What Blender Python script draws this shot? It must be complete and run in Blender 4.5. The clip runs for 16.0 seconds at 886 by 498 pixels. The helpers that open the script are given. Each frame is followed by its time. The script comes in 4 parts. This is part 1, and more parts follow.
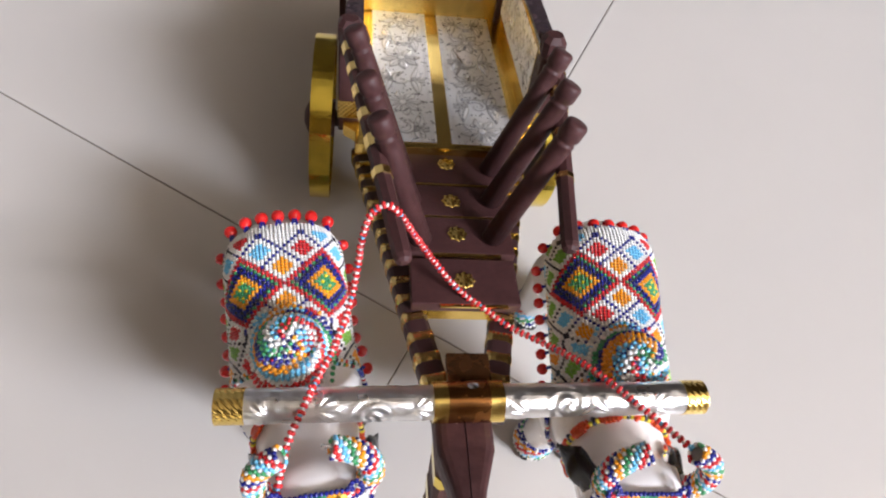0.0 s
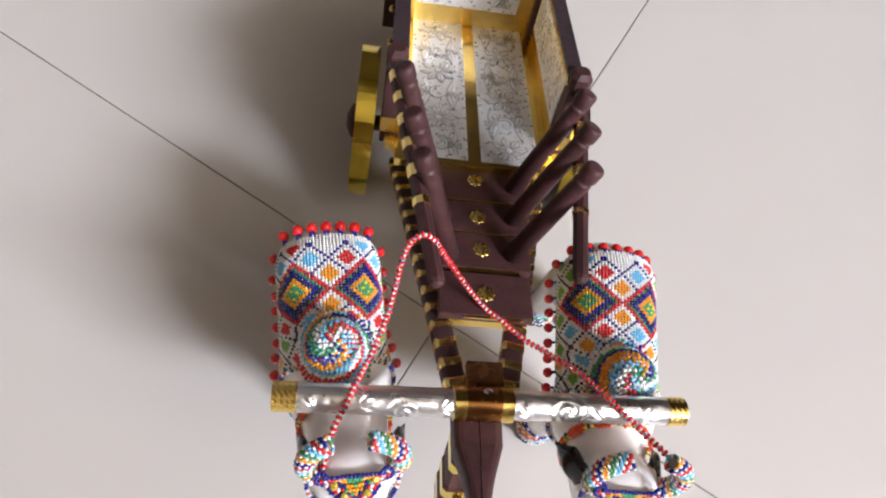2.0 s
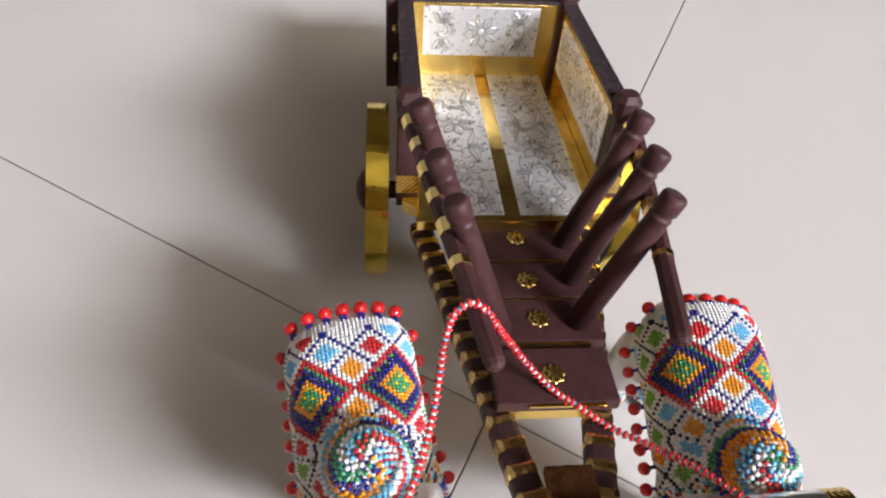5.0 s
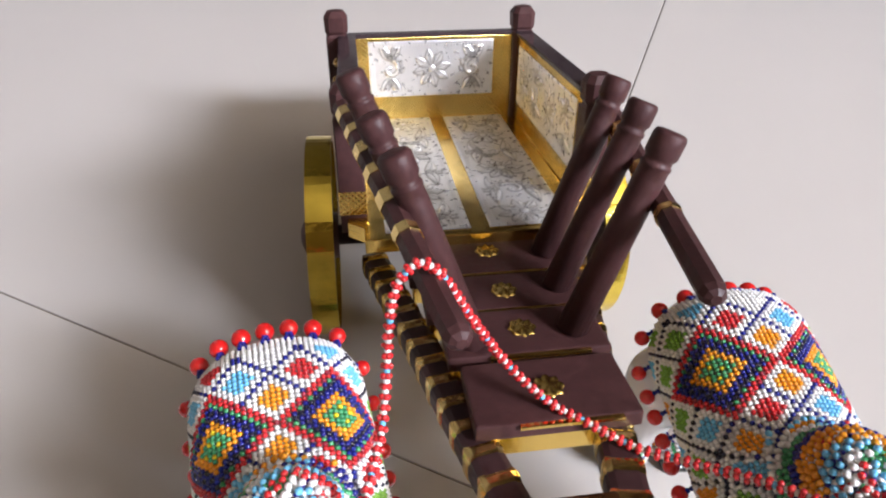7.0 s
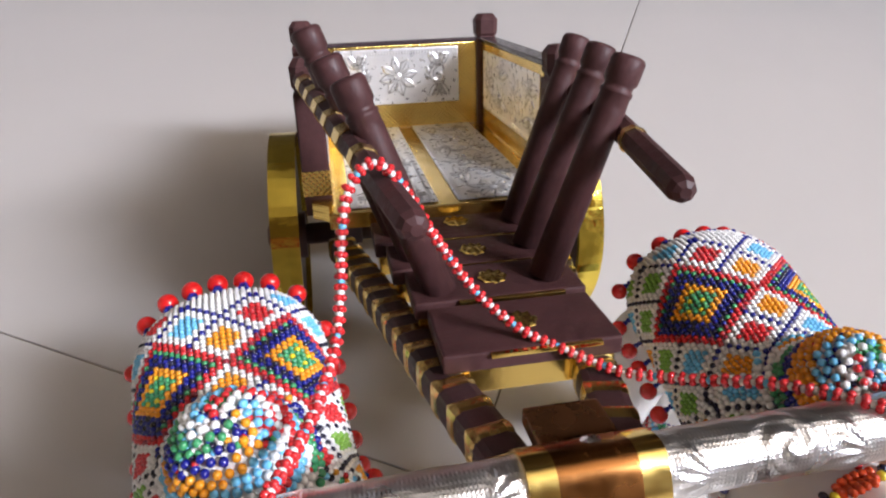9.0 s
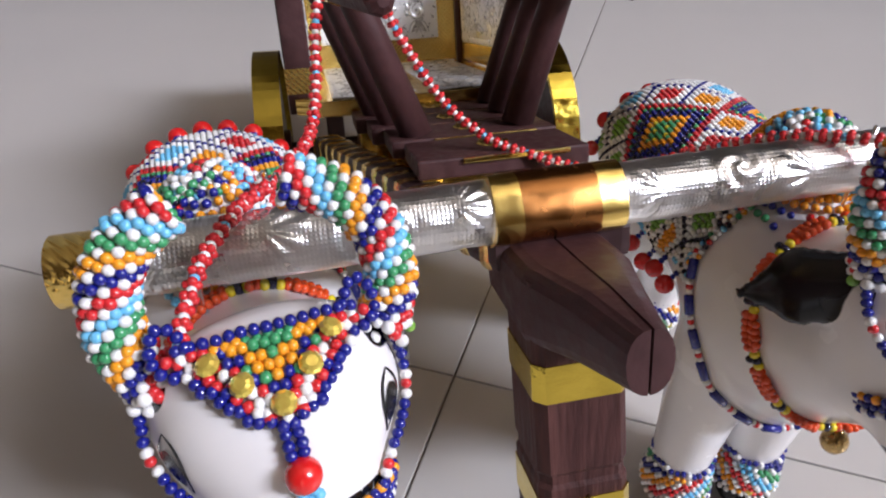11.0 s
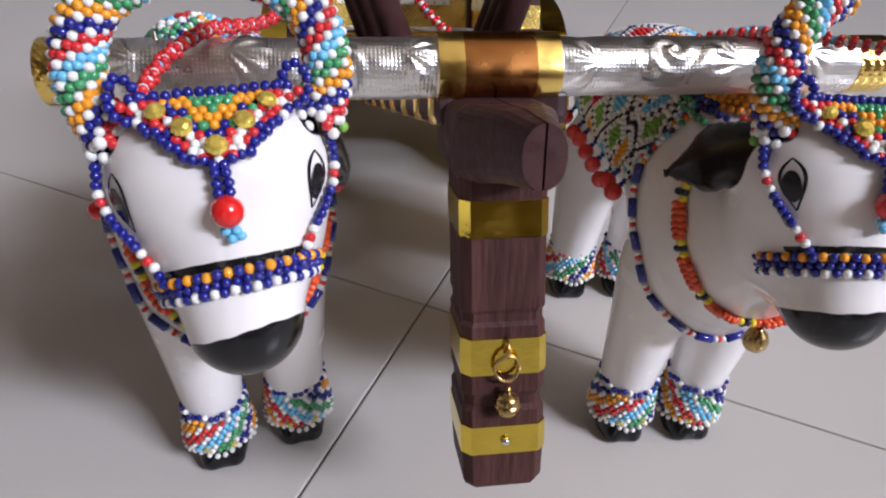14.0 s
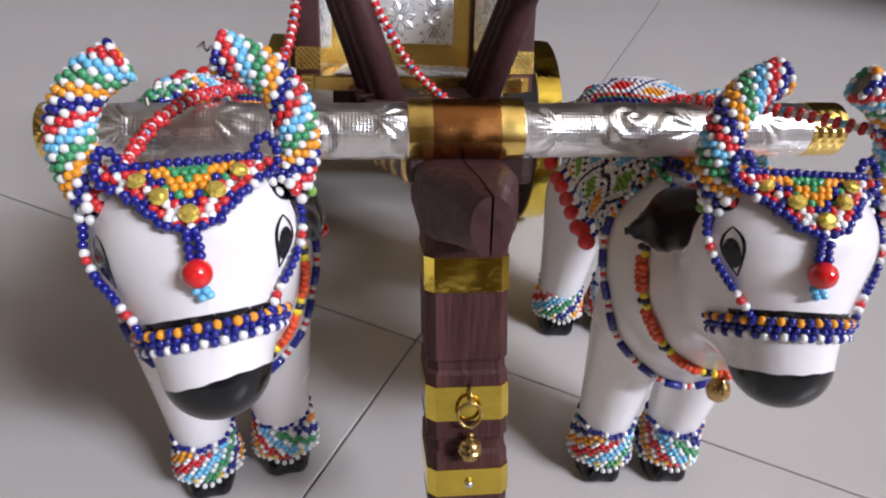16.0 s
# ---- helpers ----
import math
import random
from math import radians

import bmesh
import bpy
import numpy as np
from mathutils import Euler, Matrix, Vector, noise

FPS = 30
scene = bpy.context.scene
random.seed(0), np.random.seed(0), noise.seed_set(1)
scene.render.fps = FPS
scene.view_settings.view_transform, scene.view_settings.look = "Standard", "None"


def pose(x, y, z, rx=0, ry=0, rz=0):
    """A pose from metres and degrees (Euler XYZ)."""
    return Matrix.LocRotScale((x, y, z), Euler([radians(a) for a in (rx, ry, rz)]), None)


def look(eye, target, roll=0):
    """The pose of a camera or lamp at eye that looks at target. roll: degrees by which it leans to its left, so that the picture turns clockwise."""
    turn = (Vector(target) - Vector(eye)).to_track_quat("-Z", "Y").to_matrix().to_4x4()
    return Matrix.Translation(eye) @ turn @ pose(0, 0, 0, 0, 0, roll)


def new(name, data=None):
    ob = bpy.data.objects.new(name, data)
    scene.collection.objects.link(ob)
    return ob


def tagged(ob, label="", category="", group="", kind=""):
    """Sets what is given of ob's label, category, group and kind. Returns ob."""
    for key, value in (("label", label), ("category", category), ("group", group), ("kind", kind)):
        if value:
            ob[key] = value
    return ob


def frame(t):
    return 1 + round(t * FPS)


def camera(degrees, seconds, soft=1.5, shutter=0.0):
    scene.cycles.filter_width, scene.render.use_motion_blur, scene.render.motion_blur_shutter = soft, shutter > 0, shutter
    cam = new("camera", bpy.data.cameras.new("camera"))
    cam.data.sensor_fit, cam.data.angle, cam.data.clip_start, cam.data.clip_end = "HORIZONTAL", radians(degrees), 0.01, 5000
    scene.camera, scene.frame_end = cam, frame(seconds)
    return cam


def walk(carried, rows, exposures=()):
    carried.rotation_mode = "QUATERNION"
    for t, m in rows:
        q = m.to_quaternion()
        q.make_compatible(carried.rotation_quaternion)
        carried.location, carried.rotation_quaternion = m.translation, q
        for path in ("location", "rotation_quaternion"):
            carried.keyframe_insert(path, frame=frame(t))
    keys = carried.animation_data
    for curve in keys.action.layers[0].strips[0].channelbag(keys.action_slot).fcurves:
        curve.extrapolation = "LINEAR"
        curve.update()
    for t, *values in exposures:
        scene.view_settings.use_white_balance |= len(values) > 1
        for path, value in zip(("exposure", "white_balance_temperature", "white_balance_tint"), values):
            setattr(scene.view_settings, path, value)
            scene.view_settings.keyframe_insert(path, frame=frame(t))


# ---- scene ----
cam = camera(69.17, 16.0, soft=2.1)
PATH = [
    (0, (-0.04391, -0.05466, 0.36153), (0.0930, 0.3823, -0.5274), 17.45),
    (0.5, (-0.04676, -0.05472, 0.37737), (0.0710, 0.3449, -0.5317), 17.83),
    (1, (-0.04851, -0.05387, 0.39184), (0.0853, 0.3180, -0.5268), 21.94),
    (1.5, (-0.05245, -0.04708, 0.40387), (0.0764, 0.3136, -0.5199), 22.80),
    (2, (-0.05884, -0.04383, 0.40614), (0.0673, 0.3268, -0.5140), 22.52),
    (2.5, (-0.06188, -0.03698, 0.40138), (0.0459, 0.3484, -0.5151), 19.77),
    (3, (-0.06501, -0.03237, 0.39521), (0.0508, 0.3676, -0.5140), 19.94),
    (3.5, (-0.06576, -0.02889, 0.38048), (0.0657, 0.3915, -0.5173), 20.02),
    (4, (-0.06303, -0.02697, 0.36441), (0.0592, 0.4180, -0.5228), 16.95),
    (4.2, (-0.06317, -0.02480, 0.36301), (0.0456, 0.4281, -0.5219), 14.42),
    (6.3, (-0.05143, -0.02474, 0.29428), (0.0507, 0.5803, -0.4954), 4.74),
    (6.5, (-0.04966, -0.02909, 0.28842), (0.0556, 0.5973, -0.4840), 4.39),
    (7, (-0.04530, -0.03742, 0.27149), (0.0741, 0.6366, -0.4575), 3.37),
    (7.5, (-0.04243, -0.04172, 0.26008), (0.0861, 0.6494, -0.4511), 3.36),
    (8, (-0.04081, -0.04730, 0.25336), (0.0966, 0.6786, -0.4205), 3.07),
    (8.2, (-0.04114, -0.04930, 0.24984), (0.0982, 0.6897, -0.4093), 2.82),
    (10.5, (-0.04050, -0.08920, 0.21151), (0.1273, 0.6706, -0.4166), -0.11),
    (11, (-0.04273, -0.09972, 0.20007), (0.1182, 0.6754, -0.4109), -0.25),
    (11.5, (-0.04594, -0.10524, 0.19273), (0.1227, 0.6795, -0.4037), 1.53),
    (12, (-0.04464, -0.11404, 0.18593), (0.1072, 0.6614, -0.4270), 1.51),
    (12.5, (-0.04443, -0.11767, 0.18144), (0.1071, 0.6594, -0.4295), 2.49),
    (13, (-0.04269, -0.12225, 0.18157), (0.0980, 0.6643, -0.4198), 2.48),
    (13.5, (-0.03852, -0.12847, 0.17918), (0.1023, 0.6583, -0.4218), 3.63),
    (14, (-0.03264, -0.13217, 0.18035), (0.1068, 0.6619, -0.4113), 3.86),
    (14.5, (-0.02876, -0.13324, 0.18218), (0.0972, 0.6661, -0.4054), 3.25),
    (15, (-0.02495, -0.13530, 0.18406), (0.0955, 0.6543, -0.4177), 3.43),
    (15.5, (-0.02337, -0.13622, 0.18819), (0.0960, 0.6634, -0.4003), 3.77),
    (16, (-0.02325, -0.13623, 0.19142), (0.0928, 0.6800, -0.3746), 3.91),
]
walk(cam, [(t, look(eye, target, roll)) for t, eye, target, roll in PATH], [(0, 0.19, 6900, 8), (4, 0.22, 6900, 8), (6.5, 0.24, 6850, 9), (7.5, 0.32, 6800, 9), (10.5, -0.16, 6700, 10), (12, -0.38, 6600, 10), (16, -0.38, 6600, 10)])

# ---------------------------------------------------------------- light
world = bpy.data.worlds.new("world")
world.use_nodes = True
scene.world = world
sky = world.node_tree.nodes.new("ShaderNodeTexSky")
sky.sky_type, sky.sun_disc = "NISHITA", False
sky.sun_elevation, sky.sun_rotation = radians(40), radians(90)
world.node_tree.nodes["Background"].inputs["Strength"].default_value = 0.1
world.node_tree.links.new(sky.outputs[0], world.node_tree.nodes["Background"].inputs["Color"])


def area_lamp(name, m, w, h, power, colour):
    lamp = bpy.data.lights.new(name, "AREA")
    lamp.shape, lamp.size, lamp.size_y, lamp.energy, lamp.color = "RECTANGLE", w, h, power, colour
    ob = new(name, lamp)
    ob.matrix_world = m
    return ob


# daylight through a broad high window in the south wall, and a weak warm fill lamp added behind the camera
area_lamp("window_daylight", look((4.45, -3.58, 4.10), (4.45, 0.0, 4.10)), 3.2, 1.25, 1330, (0.900, 0.955, 1.150))
area_lamp("front_fill", look((-0.75, -3.58, 1.1), (-0.4, 0, 0.5)), 0.8, 1.7, 4.5, (1.0, 0.80, 0.60))


# ---------------------------------------------------------------- materials
def material(name, colour, rough=0.5, metal=0.0, var=0.12, scale=200.0, bump=0.0, bump_scale=400.0, coat=0.0, other=None, rough_var=0.1, spec=0.5, stretch=None):
    m = bpy.data.materials.new(name)
    m.use_nodes = True
    nt = m.node_tree
    b = nt.nodes["Principled BSDF"]
    b.inputs["Roughness"].default_value, b.inputs["Metallic"].default_value = rough, metal
    b.inputs["Coat Weight"].default_value = coat
    b.inputs["Specular IOR Level"].default_value = spec
    tc = nt.nodes.new("ShaderNodeTexCoord")
    grain = tc.outputs["Object"]
    if stretch:
        mp = nt.nodes.new("ShaderNodeMapping")
        mp.inputs["Scale"].default_value = stretch
        nt.links.new(grain, mp.inputs["Vector"])
        grain = mp.outputs[0]
    n1 = nt.nodes.new("ShaderNodeTexNoise")
    n1.inputs["Scale"].default_value, n1.inputs["Detail"].default_value = scale, 6
    nt.links.new(grain, n1.inputs["Vector"])
    n2 = nt.nodes.new("ShaderNodeTexNoise")
    n2.inputs["Scale"].default_value, n2.inputs["Detail"].default_value = scale / 9, 3
    nt.links.new(grain, n2.inputs["Vector"])
    add = nt.nodes.new("ShaderNodeMath")
    nt.links.new(n1.outputs["Fac"], add.inputs[0])
    nt.links.new(n2.outputs["Fac"], add.inputs[1])
    rng = nt.nodes.new("ShaderNodeMapRange")
    rng.inputs["From Min"].default_value, rng.inputs["From Max"].default_value = 0.7, 1.3
    nt.links.new(add.outputs[0], rng.inputs["Value"])
    mix = nt.nodes.new("ShaderNodeMix")
    mix.data_type = "RGBA"
    nt.links.new(rng.outputs[0], mix.inputs["Factor"])
    lo = other or tuple(c * (1 - var) for c in colour)
    hi = colour if other else tuple(min(1, c * (1 + var)) for c in colour)
    mix.inputs["A"].default_value, mix.inputs["B"].default_value = (*lo, 1), (*hi, 1)
    nt.links.new(mix.outputs["Result"], b.inputs["Base Color"])
    r2 = nt.nodes.new("ShaderNodeMapRange")
    r2.inputs["From Min"].default_value, r2.inputs["From Max"].default_value = 0.3, 0.7
    r2.inputs["To Min"].default_value, r2.inputs["To Max"].default_value = max(0.02, rough - rough_var), min(1, rough + rough_var)
    nt.links.new(n1.outputs["Fac"], r2.inputs["Value"])
    nt.links.new(r2.outputs[0], b.inputs["Roughness"])
    if bump:
        n3 = nt.nodes.new("ShaderNodeTexNoise")
        n3.inputs["Scale"].default_value, n3.inputs["Detail"].default_value = bump_scale, 5
        nt.links.new(grain, n3.inputs["Vector"])
        bp = nt.nodes.new("ShaderNodeBump")
        bp.inputs["Strength"].default_value, bp.inputs["Distance"].default_value = bump, 0.0006
        nt.links.new(n3.outputs["Fac"], bp.inputs["Height"])
        nt.links.new(bp.outputs[0], b.inputs["Normal"])
    return m


BEAD = {}
for key, col in dict(w=(0.80, 0.79, 0.77), r=(0.62, 0.025, 0.03), n=(0.009, 0.014, 0.21), b=(0.16, 0.52, 0.78), g=(0.05, 0.30, 0.12),
                     o=(0.85, 0.33, 0.02), m=(0.30, 0.02, 0.04), k=(0.012, 0.010, 0.035), e=(0.72, 0.075, 0.015), y=(0.80, 0.62, 0.03), c=(0.78, 0.74, 0.64), l=(0.20, 0.42, 0.06)).items():
    BEAD[key] = material("glass_bead_" + key, col, 0.22, 0, 0.10, 900, coat=0.4)
RED_BALL = material("red_ball_bead", (0.68, 0.015, 0.015), 0.12, 0, 0.06, 300, coat=0.6)
GEM = material("amber_crystal", (1.0, 0.70, 0.14), 0.08, 0.6, 0.2, 900)
PAINT = material("white_enamel_on_wood", (0.80, 0.77, 0.76), 0.20, 0, 0.03, 60, 0.10, 120, coat=0.12, spec=0.38)
BLACK = material("black_enamel", (0.008, 0.008, 0.009), 0.12, 0, 0.3, 80, coat=0.4)
WOOD = material("dark_maroon_brown_paint", (0.060, 0.024, 0.024), 0.50, 0, 0.25, 350, 0.25, 500, rough_var=0.12, spec=0.26)
WOOD_GRAIN = material("dark_brown_grained_wood", (0.092, 0.036, 0.031), 0.60, 0, 0.5, 900, 0.6, 900, rough_var=0.12, spec=0.22, other=(0.034, 0.011, 0.010), stretch=(1, 1, 0.12))
WOOD_DARK = material("dark_brown_wood", (0.040, 0.016, 0.017), 0.45, 0, 0.3, 300, 0.25, 500)
COPPER_DARK = material("dark_copper_foil", (0.16, 0.065, 0.025), 0.28, 0.8, 0.2, 150, 0.1, 150)
TRIM_DARK = material("glossy_dark_trim", (0.05, 0.035, 0.04), 0.14, 0, 0.2, 300, 0.05, 300)
GOLD = material("gold_foil", (0.90, 0.64, 0.19), 0.19, 1.0, 0.12, 120, 0.22, 160, rough_var=0.08)
GOLD_LEMON = material("lemon_gold_foil", (0.84, 0.63, 0.10), 0.12, 1.0, 0.15, 150, 0.7, 90)
COPPER = material("copper_brown_foil", (0.36, 0.15, 0.045), 0.24, 1.0, 0.2, 120, 0.12, 150)
SILVER = material("silver_foil", (0.88, 0.87, 0.86), 0.30, 1.0, 0.04, 120, 0.06, 150, rough_var=0.04)


def hatched(name, base, period, deep, turns=((0, 0, 0), (0, -radians(48.6), radians(90)))):
    """Foil with a fine diamond hatching pressed into it."""
    m = base.copy()
    m.name = name
    nt = m.node_tree
    p = nt.nodes["Principled BSDF"]
    tc = nt.nodes.new("ShaderNodeTexCoord")
    waves = []
    for turn in turns:
        mp = nt.nodes.new("ShaderNodeMapping")
        mp.vector_type = "TEXTURE"
        mp.inputs["Rotation"].default_value = turn
        w = nt.nodes.new("ShaderNodeTexWave")
        w.inputs["Scale"].default_value = 2 * math.pi / (20 * period)
        nt.links.new(tc.outputs["Object"], mp.inputs["Vector"])
        nt.links.new(mp.outputs[0], w.inputs["Vector"])
        waves.append(w)
    mul = nt.nodes.new("ShaderNodeMath")
    mul.operation = "MULTIPLY"
    nt.links.new(waves[0].outputs["Fac"], mul.inputs[0])
    nt.links.new(waves[1].outputs["Fac"], mul.inputs[1])
    bp = nt.nodes.new("ShaderNodeBump")
    bp.inputs["Strength"].default_value, bp.inputs["Distance"].default_value = deep, 0.0003
    nt.links.new(mul.outputs[0], bp.inputs["Height"])
    if p.inputs["Normal"].links:
        nt.links.new(p.inputs["Normal"].links[0].from_socket, bp.inputs["Normal"])
    nt.links.new(bp.outputs[0], p.inputs["Normal"])
    return m


GOLD_SHAFT = material("crumpled_gold_foil", (0.94, 0.68, 0.25), 0.22, 1.0, 0.12, 250, 0.25, 260, rough_var=0.08)
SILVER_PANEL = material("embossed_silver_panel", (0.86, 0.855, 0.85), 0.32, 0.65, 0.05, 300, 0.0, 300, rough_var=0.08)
nt = SILVER_PANEL.node_tree  # shade of the pressed lines, painted into the base colour
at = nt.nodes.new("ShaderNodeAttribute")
at.attribute_name = "painted_shade"
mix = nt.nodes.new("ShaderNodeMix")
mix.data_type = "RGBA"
panel_colour = nt.nodes["Principled BSDF"].inputs["Base Color"]
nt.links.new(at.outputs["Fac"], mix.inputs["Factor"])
nt.links.new(panel_colour.links[0].from_socket, mix.inputs["A"])
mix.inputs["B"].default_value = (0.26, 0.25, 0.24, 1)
nt.links.new(mix.outputs["Result"], panel_colour)
SILVER_HATCH = hatched("hatched_silver_foil", SILVER, 0.0008, 0.2)
GOLD_SOFT = hatched("hatched_gold_foil", GOLD, 0.0014, 0.5, ((0, -radians(35.26), radians(45)), (0, radians(35.26), radians(45))))
BRASS = material("brass_bell", (0.50, 0.34, 0.14), 0.26, 1.0, 0.2, 400)
STEEL = material("steel_bolt", (0.75, 0.75, 0.76), 0.2, 1.0, 0.1, 600)


# ---------------------------------------------------------------- mesh helpers
def mesh_object(name, verts, faces, mats, index=None, smooth=True):
    me = bpy.data.meshes.new(name)
    me.from_pydata([tuple(v) for v in verts], [], [tuple(f) for f in faces])
    for m in mats if isinstance(mats, (list, tuple)) else [mats]:
        me.materials.append(m)
    if index is not None:
        me.polygons.foreach_set("material_index", np.asarray(index, np.int32))
    me.polygons.foreach_set("use_smooth", np.full(len(me.polygons), smooth))
    me.update()
    return new(name, me)


def under(ob, parent, label=""):
    ob.parent = parent
    return tagged(ob, label) if label else ob


def part(name, bm, mat, parent, label="", smooth=False):
    me = bpy.data.meshes.new(name)
    bmesh.ops.recalc_face_normals(bm, faces=bm.faces)
    bm.to_mesh(me)
    bm.free()
    for m in mat if isinstance(mat, (list, tuple)) else [mat]:
        me.materials.append(m)
    me.polygons.foreach_set("use_smooth", np.full(len(me.polygons), smooth))
    ob = new(name, me)
    if parent:
        ob.parent = parent
    return tagged(ob, label) if label else ob


def thing(name, m, label, category, group="", kind=""):
    e = new(name)
    e.matrix_world = m
    e.empty_display_size = 0.01
    return tagged(e, label, category, group, kind)


def block(size, at=(0, 0, 0), bevel=0.0006, bm=None, turn=None):
    """A bevelled block, or that block added to bm."""
    one = bmesh.new()
    bmesh.ops.create_cube(one, size=1)
    bmesh.ops.scale(one, vec=size, verts=one.verts)
    if bevel:
        bmesh.ops.bevel(one, geom=one.edges[:], offset=bevel, segments=2, affect="EDGES", profile=0.6)
    m = Matrix.Translation(at) @ (turn or Matrix())
    bmesh.ops.transform(one, matrix=m, verts=one.verts)
    if bm is None:
        return one
    me = bpy.data.meshes.new("tmp")
    one.to_mesh(me)
    one.free()
    bm.from_mesh(me)
    bpy.data.meshes.remove(me)
    return bm


def frames_along(points):
    pts = [Vector(p) for p in points]
    out = []
    side = None
    for i, p in enumerate(pts):
        d = (pts[min(i + 1, len(pts) - 1)] - pts[max(i - 1, 0)]).normalized()
        if side is None:
            side = d.orthogonal().normalized()
        side = (side - d * side.dot(d)).normalized()
        out.append((p, d, side, d.cross(side)))
    return out


def sweep(points, radii, n=16, closed_ends=True, squash=1.0, up=None):
    """A tube along points with a radius at each: vertices and faces."""
    verts, faces = [], []
    fr = frames_along(points)
    if up is not None:
        fr = [(p, d, (Vector(up) - d * d.dot(Vector(up))).normalized(), d.cross((Vector(up) - d * d.dot(Vector(up))).normalized())) for p, d, _, _ in fr]
    for (p, d, a, b), r in zip(fr, radii):
        for k in range(n):
            t = 2 * math.pi * k / n
            verts.append(p + a * (r * math.cos(t)) + b * (r * squash * math.sin(t)))
    for i in range(len(points) - 1):
        for k in range(n):
            faces.append((i * n + k, i * n + (k + 1) % n, (i + 1) * n + (k + 1) % n, (i + 1) * n + k))
    if closed_ends:
        faces.append(tuple(reversed(range(n))))
        faces.append(tuple(range((len(points) - 1) * n, len(points) * n)))
    return verts, faces


def rod(name, a, b, r, mat, parent, label="", n=16, bevel=0.0004):
    a, b = Vector(a), Vector(b)
    d = (b - a).normalized()
    L = (b - a).length
    s = [(0, r - bevel), (bevel, r), (L - bevel, r), (L, r - bevel)]
    v, f = sweep([a + d * t for t, _ in s], [q for _, q in s], n)
    return under(mesh_object(name, v, f, mat), parent, label)


def lathe(profile, n=20):
    """A turned body round z from (radius, height) pairs."""
    verts, faces = [], []
    for r, z in profile:
        for k in range(n):
            t = 2 * math.pi * k / n
            verts.append((r * math.cos(t), r * math.sin(t), z))
    for i in range(len(profile) - 1):
        for k in range(n):
            faces.append((i * n + k, i * n + (k + 1) % n, (i + 1) * n + (k + 1) % n, (i + 1) * n + k))
    faces.append(tuple(reversed(range(n))))
    faces.append(tuple(range((len(profile) - 1) * n, len(profile) * n)))
    return verts, faces


def bead_shape(seg, rings, squash):
    verts, faces = [(0, 0, -squash)], []
    for i in range(1, rings):
        a = math.pi * i / rings
        for k in range(seg):
            t = 2 * math.pi * k / seg
            verts.append((math.sin(a) * math.cos(t), math.sin(a) * math.sin(t), -math.cos(a) * squash))
    verts.append((0, 0, squash))
    top = len(verts) - 1
    for k in range(seg):
        faces.append((0, 1 + (k + 1) % seg, 1 + k))
        faces.append((top, 1 + (rings - 2) * seg + k, 1 + (rings - 2) * seg + (k + 1) % seg))
    quads = []
    for i in range(rings - 2):
        for k in range(seg):
            a, b = 1 + i * seg + k, 1 + i * seg + (k + 1) % seg
            quads.append((a, b, b + seg, a + seg))
    return np.array(verts), faces + [q[:3] for q in quads] + [(q[0], q[2], q[3]) for q in quads]


def beadwork(name, beads, parent, label="", seg=7, rings=5, squash=0.88, kind=""):
    """One mesh of many glass beads: each a place, the way of its hole, a radius and a colour's key."""
    base, tris = bead_shape(seg, rings, squash)
    tris = np.array(tris)
    pos = np.array([b[0] for b in beads], float)
    ax = np.array([b[1] for b in beads], float)
    ax /= np.linalg.norm(ax, axis=1)[:, None] + 1e-12
    rad = np.array([b[2] for b in beads], float)
    rng = np.random.RandomState(len(beads))
    ax = ax + rng.normal(0, 0.08, ax.shape)
    ax /= np.linalg.norm(ax, axis=1)[:, None]
    pos = pos + rng.normal(0, 0.06, pos.shape) * rad[:, None]
    rad = rad * (1 + rng.normal(0, 0.035, len(rad)))
    ref = np.where(np.abs(ax[:, 2:3]) < 0.9, [[0, 0, 1.0]], [[1.0, 0, 0]])
    e1 = np.cross(ref, ax)
    e1 /= np.linalg.norm(e1, axis=1)[:, None]
    e2 = np.cross(ax, e1)
    R = np.stack([e1, e2, ax], 2)
    verts = (np.einsum("nij,vj->nvi", R, base) * rad[:, None, None] + pos[:, None, :]).reshape(-1, 3)
    faces = (tris[None] + (np.arange(len(beads)) * len(base))[:, None, None]).reshape(-1, 3)
    keys = sorted(set(b[3] for b in beads))
    look_up = {k: i for i, k in enumerate(keys)}
    idx = np.repeat([look_up[b[3]] for b in beads], len(tris))
    me = bpy.data.meshes.new(name)
    me.vertices.add(len(verts))
    me.vertices.foreach_set("co", verts.ravel())
    me.loops.add(faces.size)
    me.loops.foreach_set("vertex_index", faces.ravel().astype(np.int32))
    me.polygons.add(len(faces))
    me.polygons.foreach_set("loop_start", (np.arange(len(faces)) * 3).astype(np.int32))
    me.polygons.foreach_set("loop_total", np.full(len(faces), 3, np.int32))
    for k in keys:
        me.materials.append(BEAD[k])
    me.polygons.foreach_set("material_index", idx.astype(np.int32))
    me.polygons.foreach_set("use_smooth", np.ones(len(faces), bool))
    me.update(calc_edges=True)
    me.validate()
    ob = new(name, me)
    if parent:
        ob.parent = parent
    return tagged(ob, label, kind=kind)


SHAPES = {}


